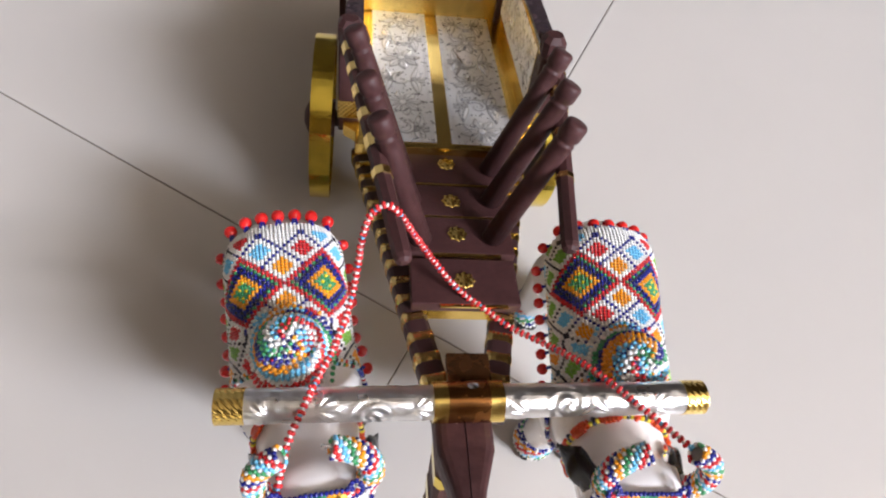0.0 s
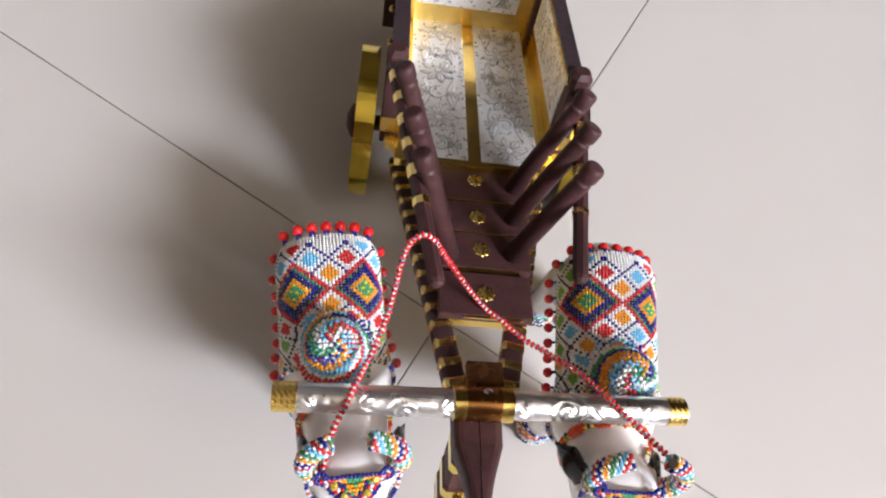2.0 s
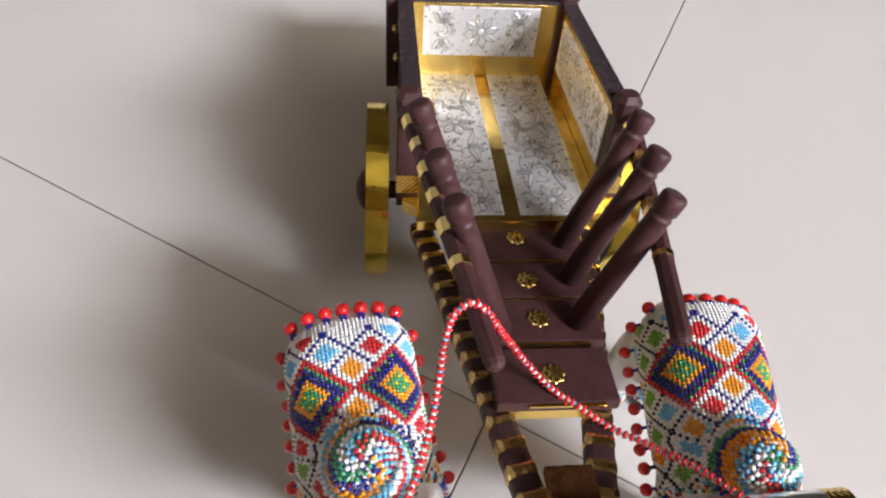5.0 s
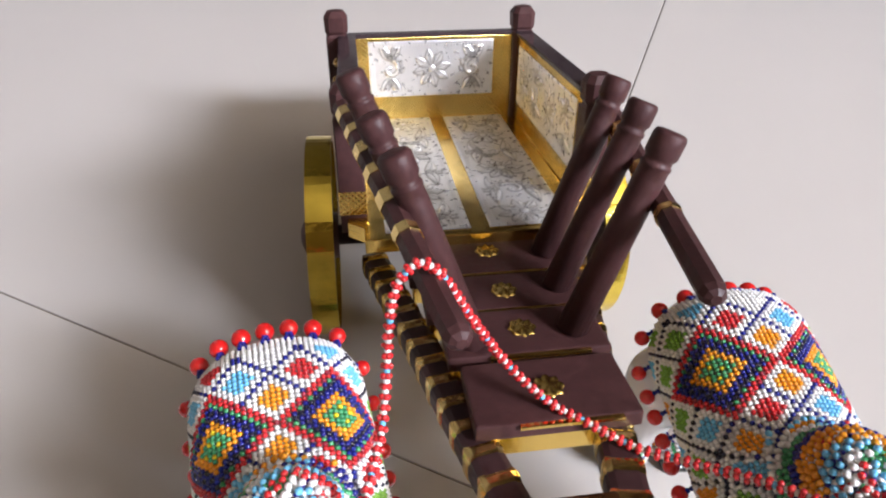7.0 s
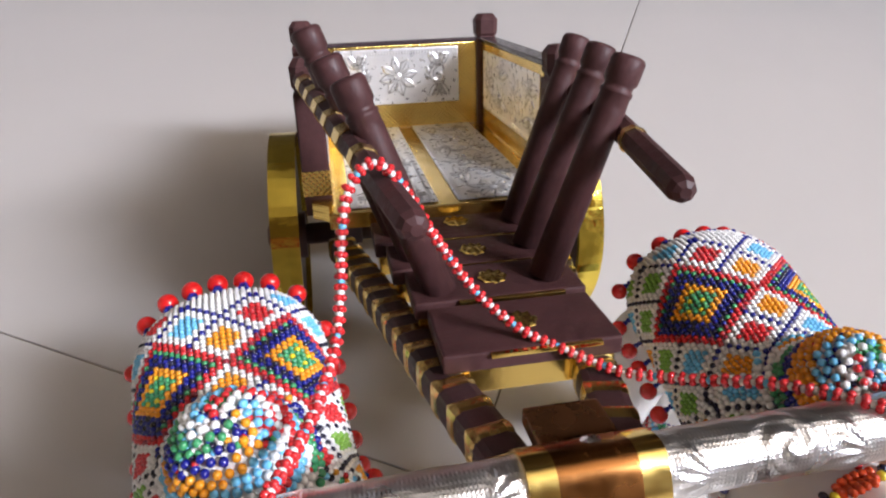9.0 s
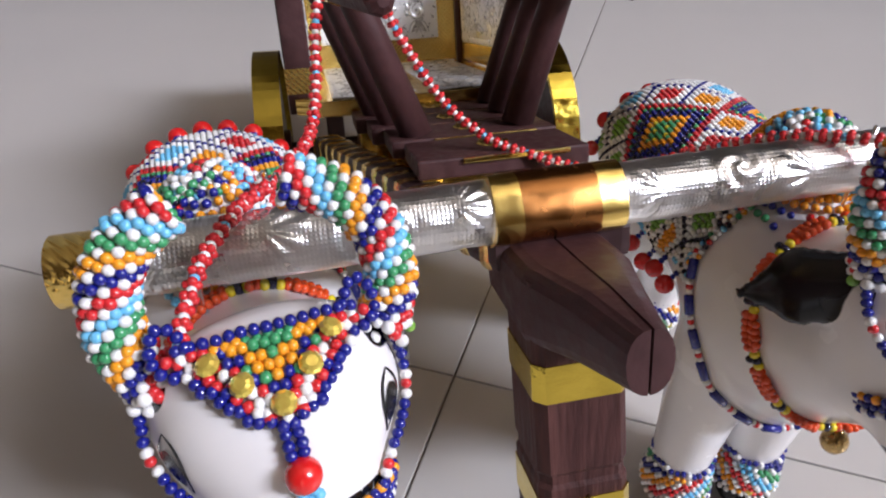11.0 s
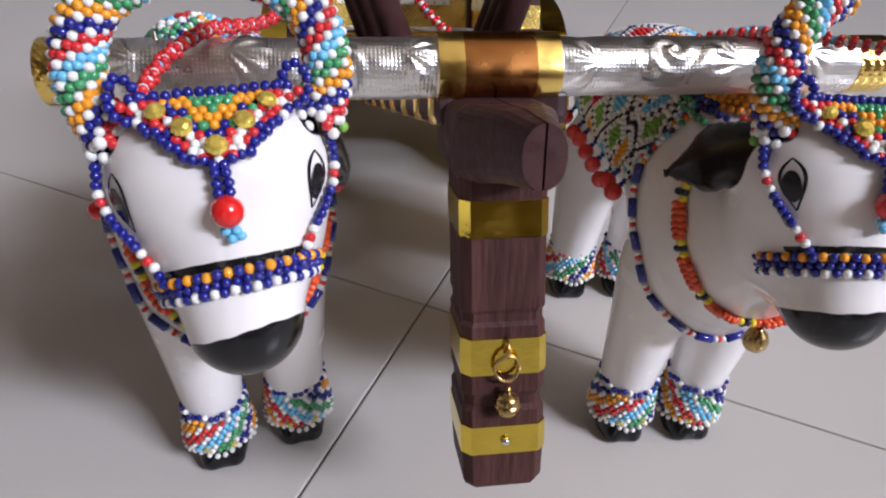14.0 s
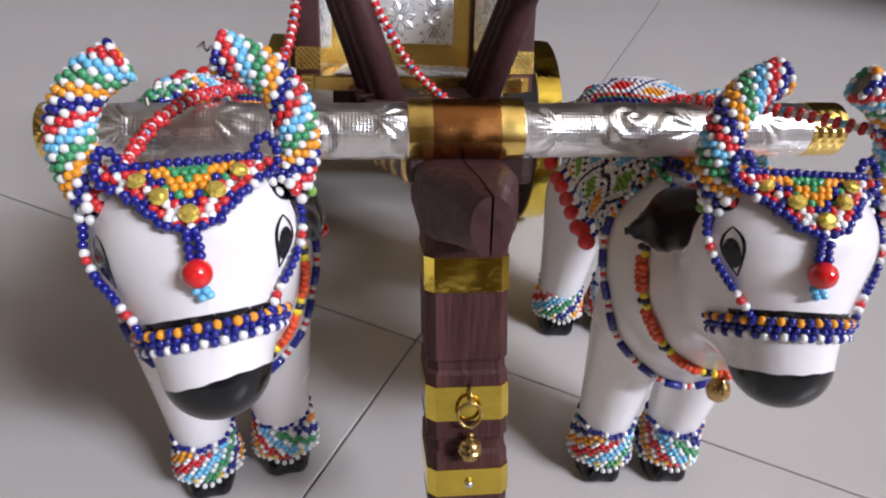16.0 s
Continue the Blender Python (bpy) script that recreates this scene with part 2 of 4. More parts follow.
def single_beads(beads, parent, name="bead", seg=8, rings=6, squash=0.88):
    """The same as beadwork, but each bead an object of its own; beads of one colour share a mesh."""
    rnd = random.Random(len(beads))
    for pos, way, r, key in beads:
        if (key, seg) not in SHAPES:
            v, f = bead_shape(seg, rings, squash)
            me = bpy.data.meshes.new("bead_" + key)
            me.from_pydata([tuple(q) for q in v], [], f)
            me.materials.append(BEAD[key])
            me.polygons.foreach_set("use_smooth", np.ones(len(f), bool))
            SHAPES[key, seg] = me
        ob = new(name, SHAPES[key, seg])
        ob.parent = parent
        w = (Vector(way).normalized() + Vector((rnd.gauss(0, 0.08), rnd.gauss(0, 0.08), rnd.gauss(0, 0.08)))).normalized()
        k = r * (1 + rnd.gauss(0, 0.035))
        at = Vector(pos) + Vector((rnd.gauss(0, 0.06), rnd.gauss(0, 0.06), rnd.gauss(0, 0.06))) * r
        ob.matrix_local = Matrix.LocRotScale(at, w.to_track_quat("Z", "Y"), (k, k, k))


def resample(points, step):
    pts = [Vector(p) for p in points]
    fine = []
    n = len(pts)
    for i in range(n - 1):
        p0, p1, p2, p3 = pts[max(i - 1, 0)], pts[i], pts[i + 1], pts[min(i + 2, n - 1)]
        for k in range(24):
            t = k / 24
            fine.append(0.5 * ((2 * p1) + (p2 - p0) * t + (2 * p0 - 5 * p1 + 4 * p2 - p3) * t * t + (3 * p1 - p0 - 3 * p2 + p3) * t ** 3))
    fine.append(pts[-1])
    out, need = [fine[0]], step
    for a, b in zip(fine, fine[1:]):
        L = (b - a).length
        while L >= need and L > 1e-9:
            a = a + (b - a) * (need / L)
            out.append(a)
            L = (b - a).length
            need = step
        need -= L
    return out


def strand(points, r, colours, step=None):
    """A string of beads along a smooth curve through points."""
    pts = resample(points, step or r * 1.55)
    out = []
    for i, (p, d, a, b) in enumerate(frames_along(pts)):
        out.append((p, d, r, colours[i % len(colours)]))
    return out


# ---------------------------------------------------------------- room
TURN = 29.8  # the tiles lie askew to the cart
JOINT = (-0.003, 0.0707)


def tile_material():
    m = material("polished_vitrified_tile", (0.51, 0.482, 0.452), 0.25, 0, 0.012, 9, 0.015, 60, rough_var=0.012, spec=0.38)
    return m


def floor_tiles():
    """Large polished tiles with thin dark joints, each tile a piece of the floor."""
    fl = tagged(new("floor"), "beige polished vitrified tile floor with thin dark joints", "floor", kind="structure")
    fl.matrix_world = pose(JOINT[0], JOINT[1], 0, 0, 0, -TURN)
    grout = material("dark_grout", (0.16, 0.13, 0.10), 0.9, 0, 0.2, 300)
    bed = block((20, 20, 0.02), (0, 0, -0.0112), 0, None)
    part("grout_bed", bed, grout, fl, "dark grout between the tiles")
    S, G = 0.8, 0.0008
    me = None
    mat = tile_material()
    for i in range(-6, 6):
        for j in range(-6, 6):
            if me is None:
                ob = part("tile", block((S - G, S - G, 0.009), (0, 0, -0.0045), 0.0006), mat, fl)
                me = ob.data
            else:
                ob = new("tile", me)
                ob.parent = fl
            ob.location = ((i + 0.5) * S, (j + 0.5) * S, 0)


WALL = material("warm_wall_paint", (0.16, 0.115, 0.072), 0.8, 0, 0.04, 6, 0.1, 200)
WALL_PALE = material("pale_grey_wall_paint", (0.33, 0.32, 0.33), 0.8, 0, 0.04, 6, 0.1, 200)
# for the two unseen pieces added to darken the floor's reflection
SCREEN_BROWN = material("screen_brown_paint", (0.10, 0.07, 0.045), 0.7, 0, 0.06, 6, 0.1, 200)
CEIL = material("white_ceiling_paint", (0.45, 0.385, 0.30), 0.9, 0, 0.03, 5)


def room():
    W, E, N, S, H, T = -3.0, 6.8, 3.0, -3.65, 5.4, 0.12
    cx, cy = (W + E) / 2, (N + S) / 2
    for nm, at, size, mat in (("wall_north", (cx, N + T / 2, H / 2), (E - W + 2 * T, T, H), WALL_PALE), ("wall_west", (W - T / 2, cy, H / 2), (T, N - S, H), WALL), ("wall_east", (E + T / 2, cy, H / 2), (T, N - S, H), WALL)):
        tagged(part(nm, block(size, at, 0), mat, None), "plain painted wall", "wall", kind="structure")
    # added out of view: gives the floor at the right something dark to reflect
    tagged(part("dark_block", block((6.28, 1.93, H), (3.655, 2.03, H / 2), 0), SCREEN_BROWN, None), "unseen brown block added to darken the floor reflection", "wall", kind="structure")
    # an added screen, also out of view, that darkens the right of the floor
    tagged(part("dark_screen", block((5.79, T, H), (3.895, 0.31, H / 2), 0), SCREEN_BROWN, None), "unseen brown screen added to darken the floor at the right", "wall", kind="structure")
    # the south wall, with an opening added for the fill lamp and a broad high window cut through it
    holes = ((-1.15, -0.35, 0.0, 2.05), (2.80, 6.10, 3.42, 4.78))
    bm = block((holes[0][0] - W, T, H), ((holes[0][0] + W) / 2, S - T / 2, H / 2), 0)
    block((holes[1][0] - holes[0][1], T, H), ((holes[1][0] + holes[0][1]) / 2, S - T / 2, H / 2), 0, bm)
    block((E - holes[1][1], T, H), ((E + holes[1][1]) / 2, S - T / 2, H / 2), 0, bm)
    for x0, x1, z0, z1 in holes:
        block((x1 - x0, T, H - z1), ((x0 + x1) / 2, S - T / 2, (H + z1) / 2), 0, bm)
        if z0:
            block((x1 - x0, T, z0), ((x0 + x1) / 2, S - T / 2, z0 / 2), 0, bm)
    tagged(part("wall_south", bm, WALL, None), "warm beige painted wall with an added fill lamp opening and a window opening", "wall", kind="structure")
    tagged(part("ceiling", block((E - W + 2 * T, N - S + 2 * T, T), (cx, cy, H + T / 2), 0), CEIL, None), "white ceiling", "ceiling", kind="structure")


room()


# ---------------------------------------------------------------- bullocks
def smooth_union(d, e, k):
    h = np.clip(0.5 + 0.5 * (e - d) / k, 0, 1)
    return e * (1 - h) + d * h - k * h * (1 - h)


def cone_field(P, a, b, ra, rb):
    a, b = np.array(a, float), np.array(b, float)
    ab = b - a
    t = np.clip(((P - a) @ ab) / (ab @ ab), 0, 1)
    return np.linalg.norm(P - (a + t[..., None] * ab), axis=-1) - (ra + (rb - ra) * t)


def surface(field, lo, hi, step):
    """The zero surface of a field (naive surface nets): vertices and quads."""
    ax = [np.arange(l, h + step, step) for l, h in zip(lo, hi)]
    G = np.stack(np.meshgrid(*ax, indexing="ij"), -1)
    D = field(G)
    n = np.array(D.shape)
    inside = D < 0
    acc = np.zeros((*(n - 1), 3))
    cnt = np.zeros(n - 1)
    corners = [(i, j, k) for i in (0, 1) for j in (0, 1) for k in (0, 1)]
    cut = lambda c: tuple(slice(c[q], n[q] - 1 + c[q]) for q in range(3))
    for c in corners:
        for q in range(3):
            if c[q]:
                continue
            e = list(c)
            e[q] = 1
            d0, d1 = D[cut(c)], D[cut(e)]
            cross = (d0 < 0) != (d1 < 0)
            t = np.where(cross, d0 / np.where(cross, d0 - d1, 1), 0)
            p = G[cut(c)] + t[..., None] * (G[cut(e)] - G[cut(c)])
            acc += np.where(cross[..., None], p, 0)
            cnt += cross
    live = cnt > 0
    ids = np.full(n - 1, -1)
    ids[live] = np.arange(live.sum())
    verts = acc[live] / cnt[live][:, None]
    faces = []
    for q in range(3):
        u, v = (q + 1) % 3, (q + 2) % 3
        s0 = [slice(1, n[w] - 1) for w in range(3)]
        s0[q] = slice(0, n[q] - 1)
        s1 = list(s0)
        s1[q] = slice(1, n[q])
        a, b = inside[tuple(s0)], inside[tuple(s1)]
        for flip, hit in ((False, a & ~b), (True, ~a & b)):
            w = np.argwhere(hit)
            off = np.array([1, 1, 1])
            off[q] = 0
            w = w + off
            du, dv = np.zeros(3, int), np.zeros(3, int)
            du[u], dv[v] = 1, 1
            c = [ids[tuple((w - du - dv).T)], ids[tuple((w - dv).T)], ids[tuple(w.T)], ids[tuple((w - du).T)]]
            f = np.stack(c if not flip else c[::-1], 1)
            faces.append(f)
    return verts, np.concatenate(faces)


def bull_paint():
    """White enamel; black muzzle and hooves with hand-painted edges."""
    m = PAINT.copy()
    m.name = "white_enamel_bullock"
    nt = m.node_tree
    p = nt.nodes["Principled BSDF"]
    at = nt.nodes.new("ShaderNodeAttribute")
    at.attribute_name = "paint"
    rng = nt.nodes.new("ShaderNodeMapRange")
    rng.inputs["From Min"].default_value, rng.inputs["From Max"].default_value = -0.00008, 0.00008
    nt.links.new(at.outputs["Fac"], rng.inputs["Value"])
    mix = nt.nodes.new("ShaderNodeMix")
    mix.data_type = "RGBA"
    nt.links.new(rng.outputs[0], mix.inputs["Factor"])
    mix.inputs["A"].default_value = (0.007, 0.007, 0.008, 1)
    nt.links.new(p.inputs["Base Color"].links[0].from_socket, mix.inputs["B"])
    nt.links.new(mix.outputs["Result"], p.inputs["Base Color"])
    return m


FOOT = 0.0030  # where the front hooves stand


class Bull:
    """Shapes of one bullock, in its own axes: it looks along -y, its front hooves stand near y = 0."""

    def __init__(self, head, yaw, tip, lean, side, rear, brow, slant):
        self.side, self.rear, self.brow, self.slant = side, rear, brow, slant
        self.head = Matrix.Translation(head) @ pose(0, 0, 0, 0, 0, yaw) @ pose(0, 0, 0, 0, lean, 0) @ pose(0, 0, 0, tip, 0, 0)  # its axes: z to the crown, -y out of the forehead
        self.inv = self.head.inverted()

    def foot(self, s):
        """Where a front hoof stands; a slanting bullock sets one foot back."""
        return s * 0.0119 + (0.0012 if s > 0 and self.slant else 0), FOOT + (0.0034 if s > 0 and self.slant else 0)

    def h(self, x, y, z):
        return np.array(self.head @ Vector((x, y, z)))

    def ear(self, P, s):
        """A leaf-shaped ear laid back along the neck."""
        a, b = self.h(s * 0.0162, -0.0020, 0.0085), self.h(s * 0.0230, 0.0225, 0.0045)
        n = np.array(self.head.to_3x3() @ Vector((0.94 * s, -0.30, 0.15)).normalized())
        Q = P + n * (((P - (a + b) / 2) @ n) * 2.2)[..., None]
        return np.minimum(cone_field(Q, a, (a + b) / 2, 0.0048, 0.0077), cone_field(Q, (a + b) / 2, b, 0.0077, 0.0016))

    def field(self, P):
        h = self.h
        c, e = self.side, self.rear
        flanks = [cone_field(P, (s * 0.0045, 0.010, 0.0945), (s * 0.0048, 0.062 + e, 0.0962), 0.0198, 0.0198) for s in (-1, 1)]
        d = smooth_union(flanks[0], flanks[1], 0.006)
        d = smooth_union(d, cone_field(P, (0, 0.067 + e, 0.0900), (0, 0.070, 0.074), 0.0188, 0.018), 0.010)
        d = smooth_union(d, cone_field(P, (c * 0.6, -0.002, 0.082), (c * 0.6, 0.0, 0.068), 0.0205, 0.017), 0.012)
        d = smooth_union(d, cone_field(P, (0, 0.014, 0.106), (0, 0.014, 0.1215), 0.0155, 0.0115), 0.010)
        neck = h(0, 0.010, -0.003)
        d = smooth_union(d, cone_field(P, (c, 0.0, 0.090), neck, 0.0232 - 0.5 * c, 0.0160), 0.010)
        d = smooth_union(d, cone_field(P, (c, -0.010, 0.080), h(0, 0.012, -0.012), 0.0135, 0.0095), 0.012)
        for s in (-1, 1):
            fx, fy = self.foot(s)
            d = smooth_union(d, cone_field(P, (s * 0.0125, 0.003, 0.070), (fx, fy + 0.0015, 0.010), 0.0125, 0.0080), 0.006)
            d = smooth_union(d, cone_field(P, (s * 0.013, 0.074, 0.070), (s * 0.012, 0.080, 0.010), 0.0135, 0.0082), 0.006)
        for s in (-1, 1):
            for x, y in (self.foot(s), (s * 0.0120, 0.0785)):
                d = smooth_union(d, cone_field(P, (x, y, 0.009), (x, y - 0.002, 0.004), 0.0078, 0.0080), 0.003)
                for c in (-1, 1):  # the cloven toes
                    d = smooth_union(d, cone_field(P, (x + c * 0.0034, y - 0.003, 0.006), (x + c * 0.0034, y - 0.0072, 0.003), 0.0044, 0.0034), 0.0008)
        d = np.maximum(d, -P[..., 2])
        # head
        f = cone_field(P, h(0, 0.001, 0.000), h(0, 0.0, -0.0216), 0.0150, 0.0099)
        f = smooth_union(f, cone_field(P, h(-self.brow, 0.001, 0.0035), h(self.brow, 0.001, 0.0035), 0.0112, 0.0112), 0.007)
        d = smooth_union(d, f, 0.006)
        for s in (-1, 1):
            d = smooth_union(d, self.ear(P, s), 0.0012)
        return d


from mathutils.bvhtree import BVHTree

EYE_LINE = material("painted_eye_line", (0.012, 0.012, 0.014), 0.25, 0, 0.2, 200)


def bull_statue(bull, m, label):
    verts, quads = surface(bull.field, (-0.042, -0.080, -0.002), (0.042, 0.106, 0.150), 0.0011)
    v = verts
    # three rounds of smoothing
    e = np.concatenate([quads[:, [0, 1]], quads[:, [1, 2]], quads[:, [2, 3]], quads[:, [3, 0]]])
    for _ in range(3):
        s, c = np.zeros_like(v), np.zeros(len(v))
        np.add.at(s, e[:, 0], v[e[:, 1]])
        np.add.at(s, e[:, 1], v[e[:, 0]])
        np.add.at(c, e[:, 0], 1)
        np.add.at(c, e[:, 1], 1)
        flat = v[:, 2] < 0.0006
        w = v + 0.5 * (s / c[:, None] - v)
        w[flat] = v[flat]
        v = w
    v[:, 2] = np.maximum(v[:, 2], 0.0)
    tree = BVHTree.FromPolygons([tuple(p) for p in v], [tuple(q) for q in quads])
    # paint: smooth borders come from cutting the faces finely along the painted edge
    H = np.array(bull.inv)
    lv = v @ H[:3, :3].T + H[:3, 3]
    near = np.linalg.norm(v - np.array(bull.head.translation), axis=1) < 0.045
    wob = 0.0004 * np.sin(lv[:, 0] * 260) + 0.0001 * np.sin(lv[:, 0] * 1500 + 1)
    muzzle = np.where(near & (lv[:, 1] < 0.014), lv[:, 2] + 0.0232 - 1.3 * bull.slant * lv[:, 0] - wob, 1)
    line = np.where(near, np.maximum(np.abs(lv[:, 2] + 0.0122 - bull.slant * lv[:, 0] + wob * 0.3) - 0.0007, lv[:, 1] + 0.002), 1)
    ears = np.minimum(bull.ear(v, -1), bull.ear(v, 1)) - 0.0007
    paint = np.minimum.reduce([muzzle, line, np.where(near, ears, 1), v[:, 2] - 0.0088])
    verts_all, faces_all, idx = [tuple(p) for p in v], [tuple(q) for q in quads], [0] * len(quads)

    def on_skin(phi, z, s, lift):
        """A point of the cheek: the angle from the forehead, and the height along the head."""
        d = Vector((s * math.sin(phi), -math.cos(phi), 0))
        o, t = bull.head @ (d * 0.06 + Vector((0, 0, z))), bull.head @ Vector((0, 0.001, z))
        hit, nor, _, _ = tree.ray_cast(o, (t - o).normalized())
        return (hit + nor * lift) if hit else t

    def stroke(path, width, s):
        base = len(verts_all)
        pts = [on_skin(x, z, s, 0.00018) for x, z in path]
        fr = frames_along(pts)
        for (p, d, a, b), q in zip(fr, range(len(pts))):
            hit, nor, _, _ = tree.find_nearest(p)
            side = d.cross(nor).normalized()
            wq = width * (0.35 + 0.65 * math.sin(math.pi * (q + 0.3) / (len(pts) - 0.4)))
            verts_all.extend([tuple(hit + nor * 0.00018 + side * wq), tuple(hit + nor * 0.00018 - side * wq)])
        for q in range(len(pts) - 1):
            faces_all.append((base + 2 * q, base + 2 * q + 1, base + 2 * q + 3, base + 2 * q + 2))
            idx.append(2)

    for s in (-1, 1):
        out = 1.08
        for sign in (-1, 1):
            stroke([(out + sign * 0.12 * math.sin(math.pi * t), -0.0005 + 0.0092 * (0.5 - t) + 0.001 * math.sin(math.pi * t)) for t in np.linspace(0, 1, 15)], 0.00034, s)
        stroke([(out + 0.15 + 0.10 * math.sin(math.pi * t), 0.001 + 0.018 * (0.5 - t)) for t in np.linspace(0, 1, 15)], 0.00018, s)
        base = len(verts_all)
        ring = []
        verts_all.append(tuple(on_skin(out + 0.01, -0.0008, s, 0.0003)))
        for k in range(16):
            a = 2 * math.pi * k / 16
            ring.append(len(verts_all))
            verts_all.append(tuple(on_skin(out + 0.01 + 0.095 * math.cos(a), -0.0008 + 0.0028 * math.sin(a), s, 0.0003)))
        for k in range(16):
            faces_all.append((base, ring[k], ring[(k + 1) % 16]))
            idx.append(2)
    ob = mesh_object("bullock_statue", verts_all, faces_all, [bull_paint(), BLACK, EYE_LINE], idx)
    at = ob.data.attributes.new("paint", "FLOAT", "POINT")
    at.data.foreach_set("value", np.concatenate([paint, np.ones(len(verts_all) - len(v))]).astype(np.float32))
    ob.matrix_world = m
    tagged(ob, label, "statue", "pair of bullocks")
    return ob, tree


def blanket_colour(i, j, hand, N=11):
    """The diamond pattern: i counts from the rump to the front, j from the spine; hand swaps the two sides."""
    def big(ci, cj):
        p, q = abs((i - ci) + (j - cj)), abs((i - ci) - (j - cj))
        return max(p, q)
    for ci, cj in ((20, -N), (20, N)):
        b = big(ci, cj)
        if b <= N:
            if b >= N - 1:
                return "r" if (i + 2 * j) % 5 else "m"
            if b == N - 2:
                return "nrgk"[(i * 3 + j) % 4]
            if b >= N - 5:
                return "nnk"[(i + j) % 3]
            if b >= N - 7:
                return "o"
            return "g" if (i + 2 * j) % 5 else "y"
    if i < 3:
        return "w"
    p, q = (i - 20 + j), (i - 20 - j)
    a, b = p % N, q % N
    m, n = p // N, q // N
    if m + n < -4:
        return "w"
    if a < 1 or b < 1:
        return "n" if abs(j) < 14 else "k"
    if min(a, N - a, b, N - b) <= 2:
        return "w" if abs(j) < 22 else "wwc"[(i + j) % 3]
    side, near = abs(m - n), (m < n) == (hand > 0)
    if side == 0:
        return {-2: "w", -1: "o", 0: "o"}.get(m, "g")
    if side == 1:
        return "b" if near else "r"
    if side == 2:
        return "o" if m + n >= 0 else "r" if near else "b"
    if side == 3:
        return ("r" if hand > 0 else "b") if m + n >= 0 else "b" if hand > 0 else "l"
    return "l" if side == 4 else "b" if (m + n) % 4 < 2 else "o"


def beaded_blanket(tree, m, y0, label, swirl):
    """A net of small beads draped over the back, a spiral cap over the hump, and a fringe of red balls."""
    th = thing("beaded_blanket", m, label, "blanket", "blankets of the bullocks")
    p, across = 0.00137, 0.00160
    beads, rim = [], []
    rows = 54 + round((y0 - 0.0825) / p)
    for i in range(rows):
        y = y0 - i * p
        drop = 0.042 + 0.009 * min(1, i / 30) - 0.014 * max(0, (6 - i) / 6)
        cols = int(drop / across)
        # walk down both flanks from the spine
        for s in (-1, 1):
            z_top = 0.16
            hit, nor, _, _ = tree.ray_cast(Vector((0, y, z_top)), Vector((0, 0, -1)))
            if not hit:
                continue
            cur = hit + nor * 0.0007
            last = None
            for j in range(cols + 1):
                if j or s == 1:
                    beads.append((tuple(cur), (0, 1, 0.15 * s), p * 0.63, blanket_colour(i, j * s, swirl)))
                last = (Vector(cur), Vector(nor))
                tang = Vector((nor.z, 0, -nor.x)) * s
                tang.normalize()
                nxt = cur + tang * across
                h2, n2, _, _ = tree.find_nearest(nxt)
                if n2.x * s < -0.2 or n2.z < -0.35:
                    break
                h2.y = y
                cur, nor = h2 + n2 * 0.0007, n2
            rim.append((i, s, last))
    edge = [q[0] for q in beads if abs(q[0][1] - (y0 - (rows - 1) * p)) < p * 0.4]
    lo = sorted([Vector(q) for q in edge], key=lambda q: (1 if q.x > 0 else -1) * (0.2 - q.z))
    if len(lo) > 6:
        for off, cols in ((0.0011, "wkwowrwbkg"), (0.0026, "wbkwgowkrw")):
            row = [q + Vector((0, -off, 0.0004)) for q in lo[::4]]
            for at, way, r, key in strand(row, 0.00085, cols, 0.0015):
                hit, nor, _, _ = tree.find_nearest(at)
                beads.append((tuple(hit + nor * 0.0009), way, r, key))
    beadwork("net", beads, th, seg=6, rings=4, kind="stuff")
    # fringe
    stems, k = [], 0
    marks = [r for r in rim if r[0] % 6 == 2]
    for i, s, (pt, nor) in marks:
        out = Vector((s * 0.55, 0, -0.75)).normalized()
        stems += [(tuple(pt + out * d), tuple(out), 0.0009, "n") for d in (0.0012, 0.0026)]
        c = pt + out * 0.0055
        ob = mesh_object("fringe_bead", *sphere(c, 0.0026), RED_BALL)
        under(ob, th, "" if k else "glossy red ball bead")
        k += 1
    for q in range(-3, 4):
        hit, nor, _, _ = tree.ray_cast(Vector((q * 0.0064, y0, 0.16)), Vector((0, 0, -1)))
        if not hit:
            continue
        pt = hit + nor * 0.001
        out = Vector((q * 0.06, 0.90, -0.30 if swirl > 0 else -1.1)).normalized()
        for x in (-0.0009, 0.0009):
            stems += [(tuple(pt + out * d + Vector((x * (1 - d / 0.004), 0, 0))), tuple(out), 0.0009, "n") for d in (0.0002, 0.0014, 0.0026)]
        under(mesh_object("fringe_bead", *sphere(pt + out * 0.0052, 0.0029), RED_BALL), th)
        stems.append((tuple(pt + out * 0.0086), tuple(out), 0.0008, "b" if q == 3 else "w"))
    beadwork("fringe_thread", stems, th, seg=6, rings=4, kind="stuff")
    # spiral cap on the hump
    cap, c0 = [], Vector((0, 0.014, 0.116))
    r0 = 0.0150
    seq = "obwrbwgn"
    for ring in range(1, 15):
        a = ring * 0.118
        cnt = max(1, int(2 * math.pi * r0 * math.sin(a) / 0.0019))
        for q in range(cnt):
            f = 2 * math.pi * q / cnt
            d = Vector((math.sin(a) * math.cos(f), math.sin(a) * math.sin(f), math.cos(a)))
            o = c0 + d * 0.024
            hit, nor, _, _ = tree.ray_cast(o, -d)
            if not hit or (hit - c0).length > 0.021:
                continue
            pt = hit + nor * 0.0012
            key = seq[int(f / (2 * math.pi) * len(seq) + swirl * ring * 0.50) % len(seq)]
            cap.append((tuple(pt), (math.cos(f + 1.57), math.sin(f + 1.57), 0), 0.00105, key))
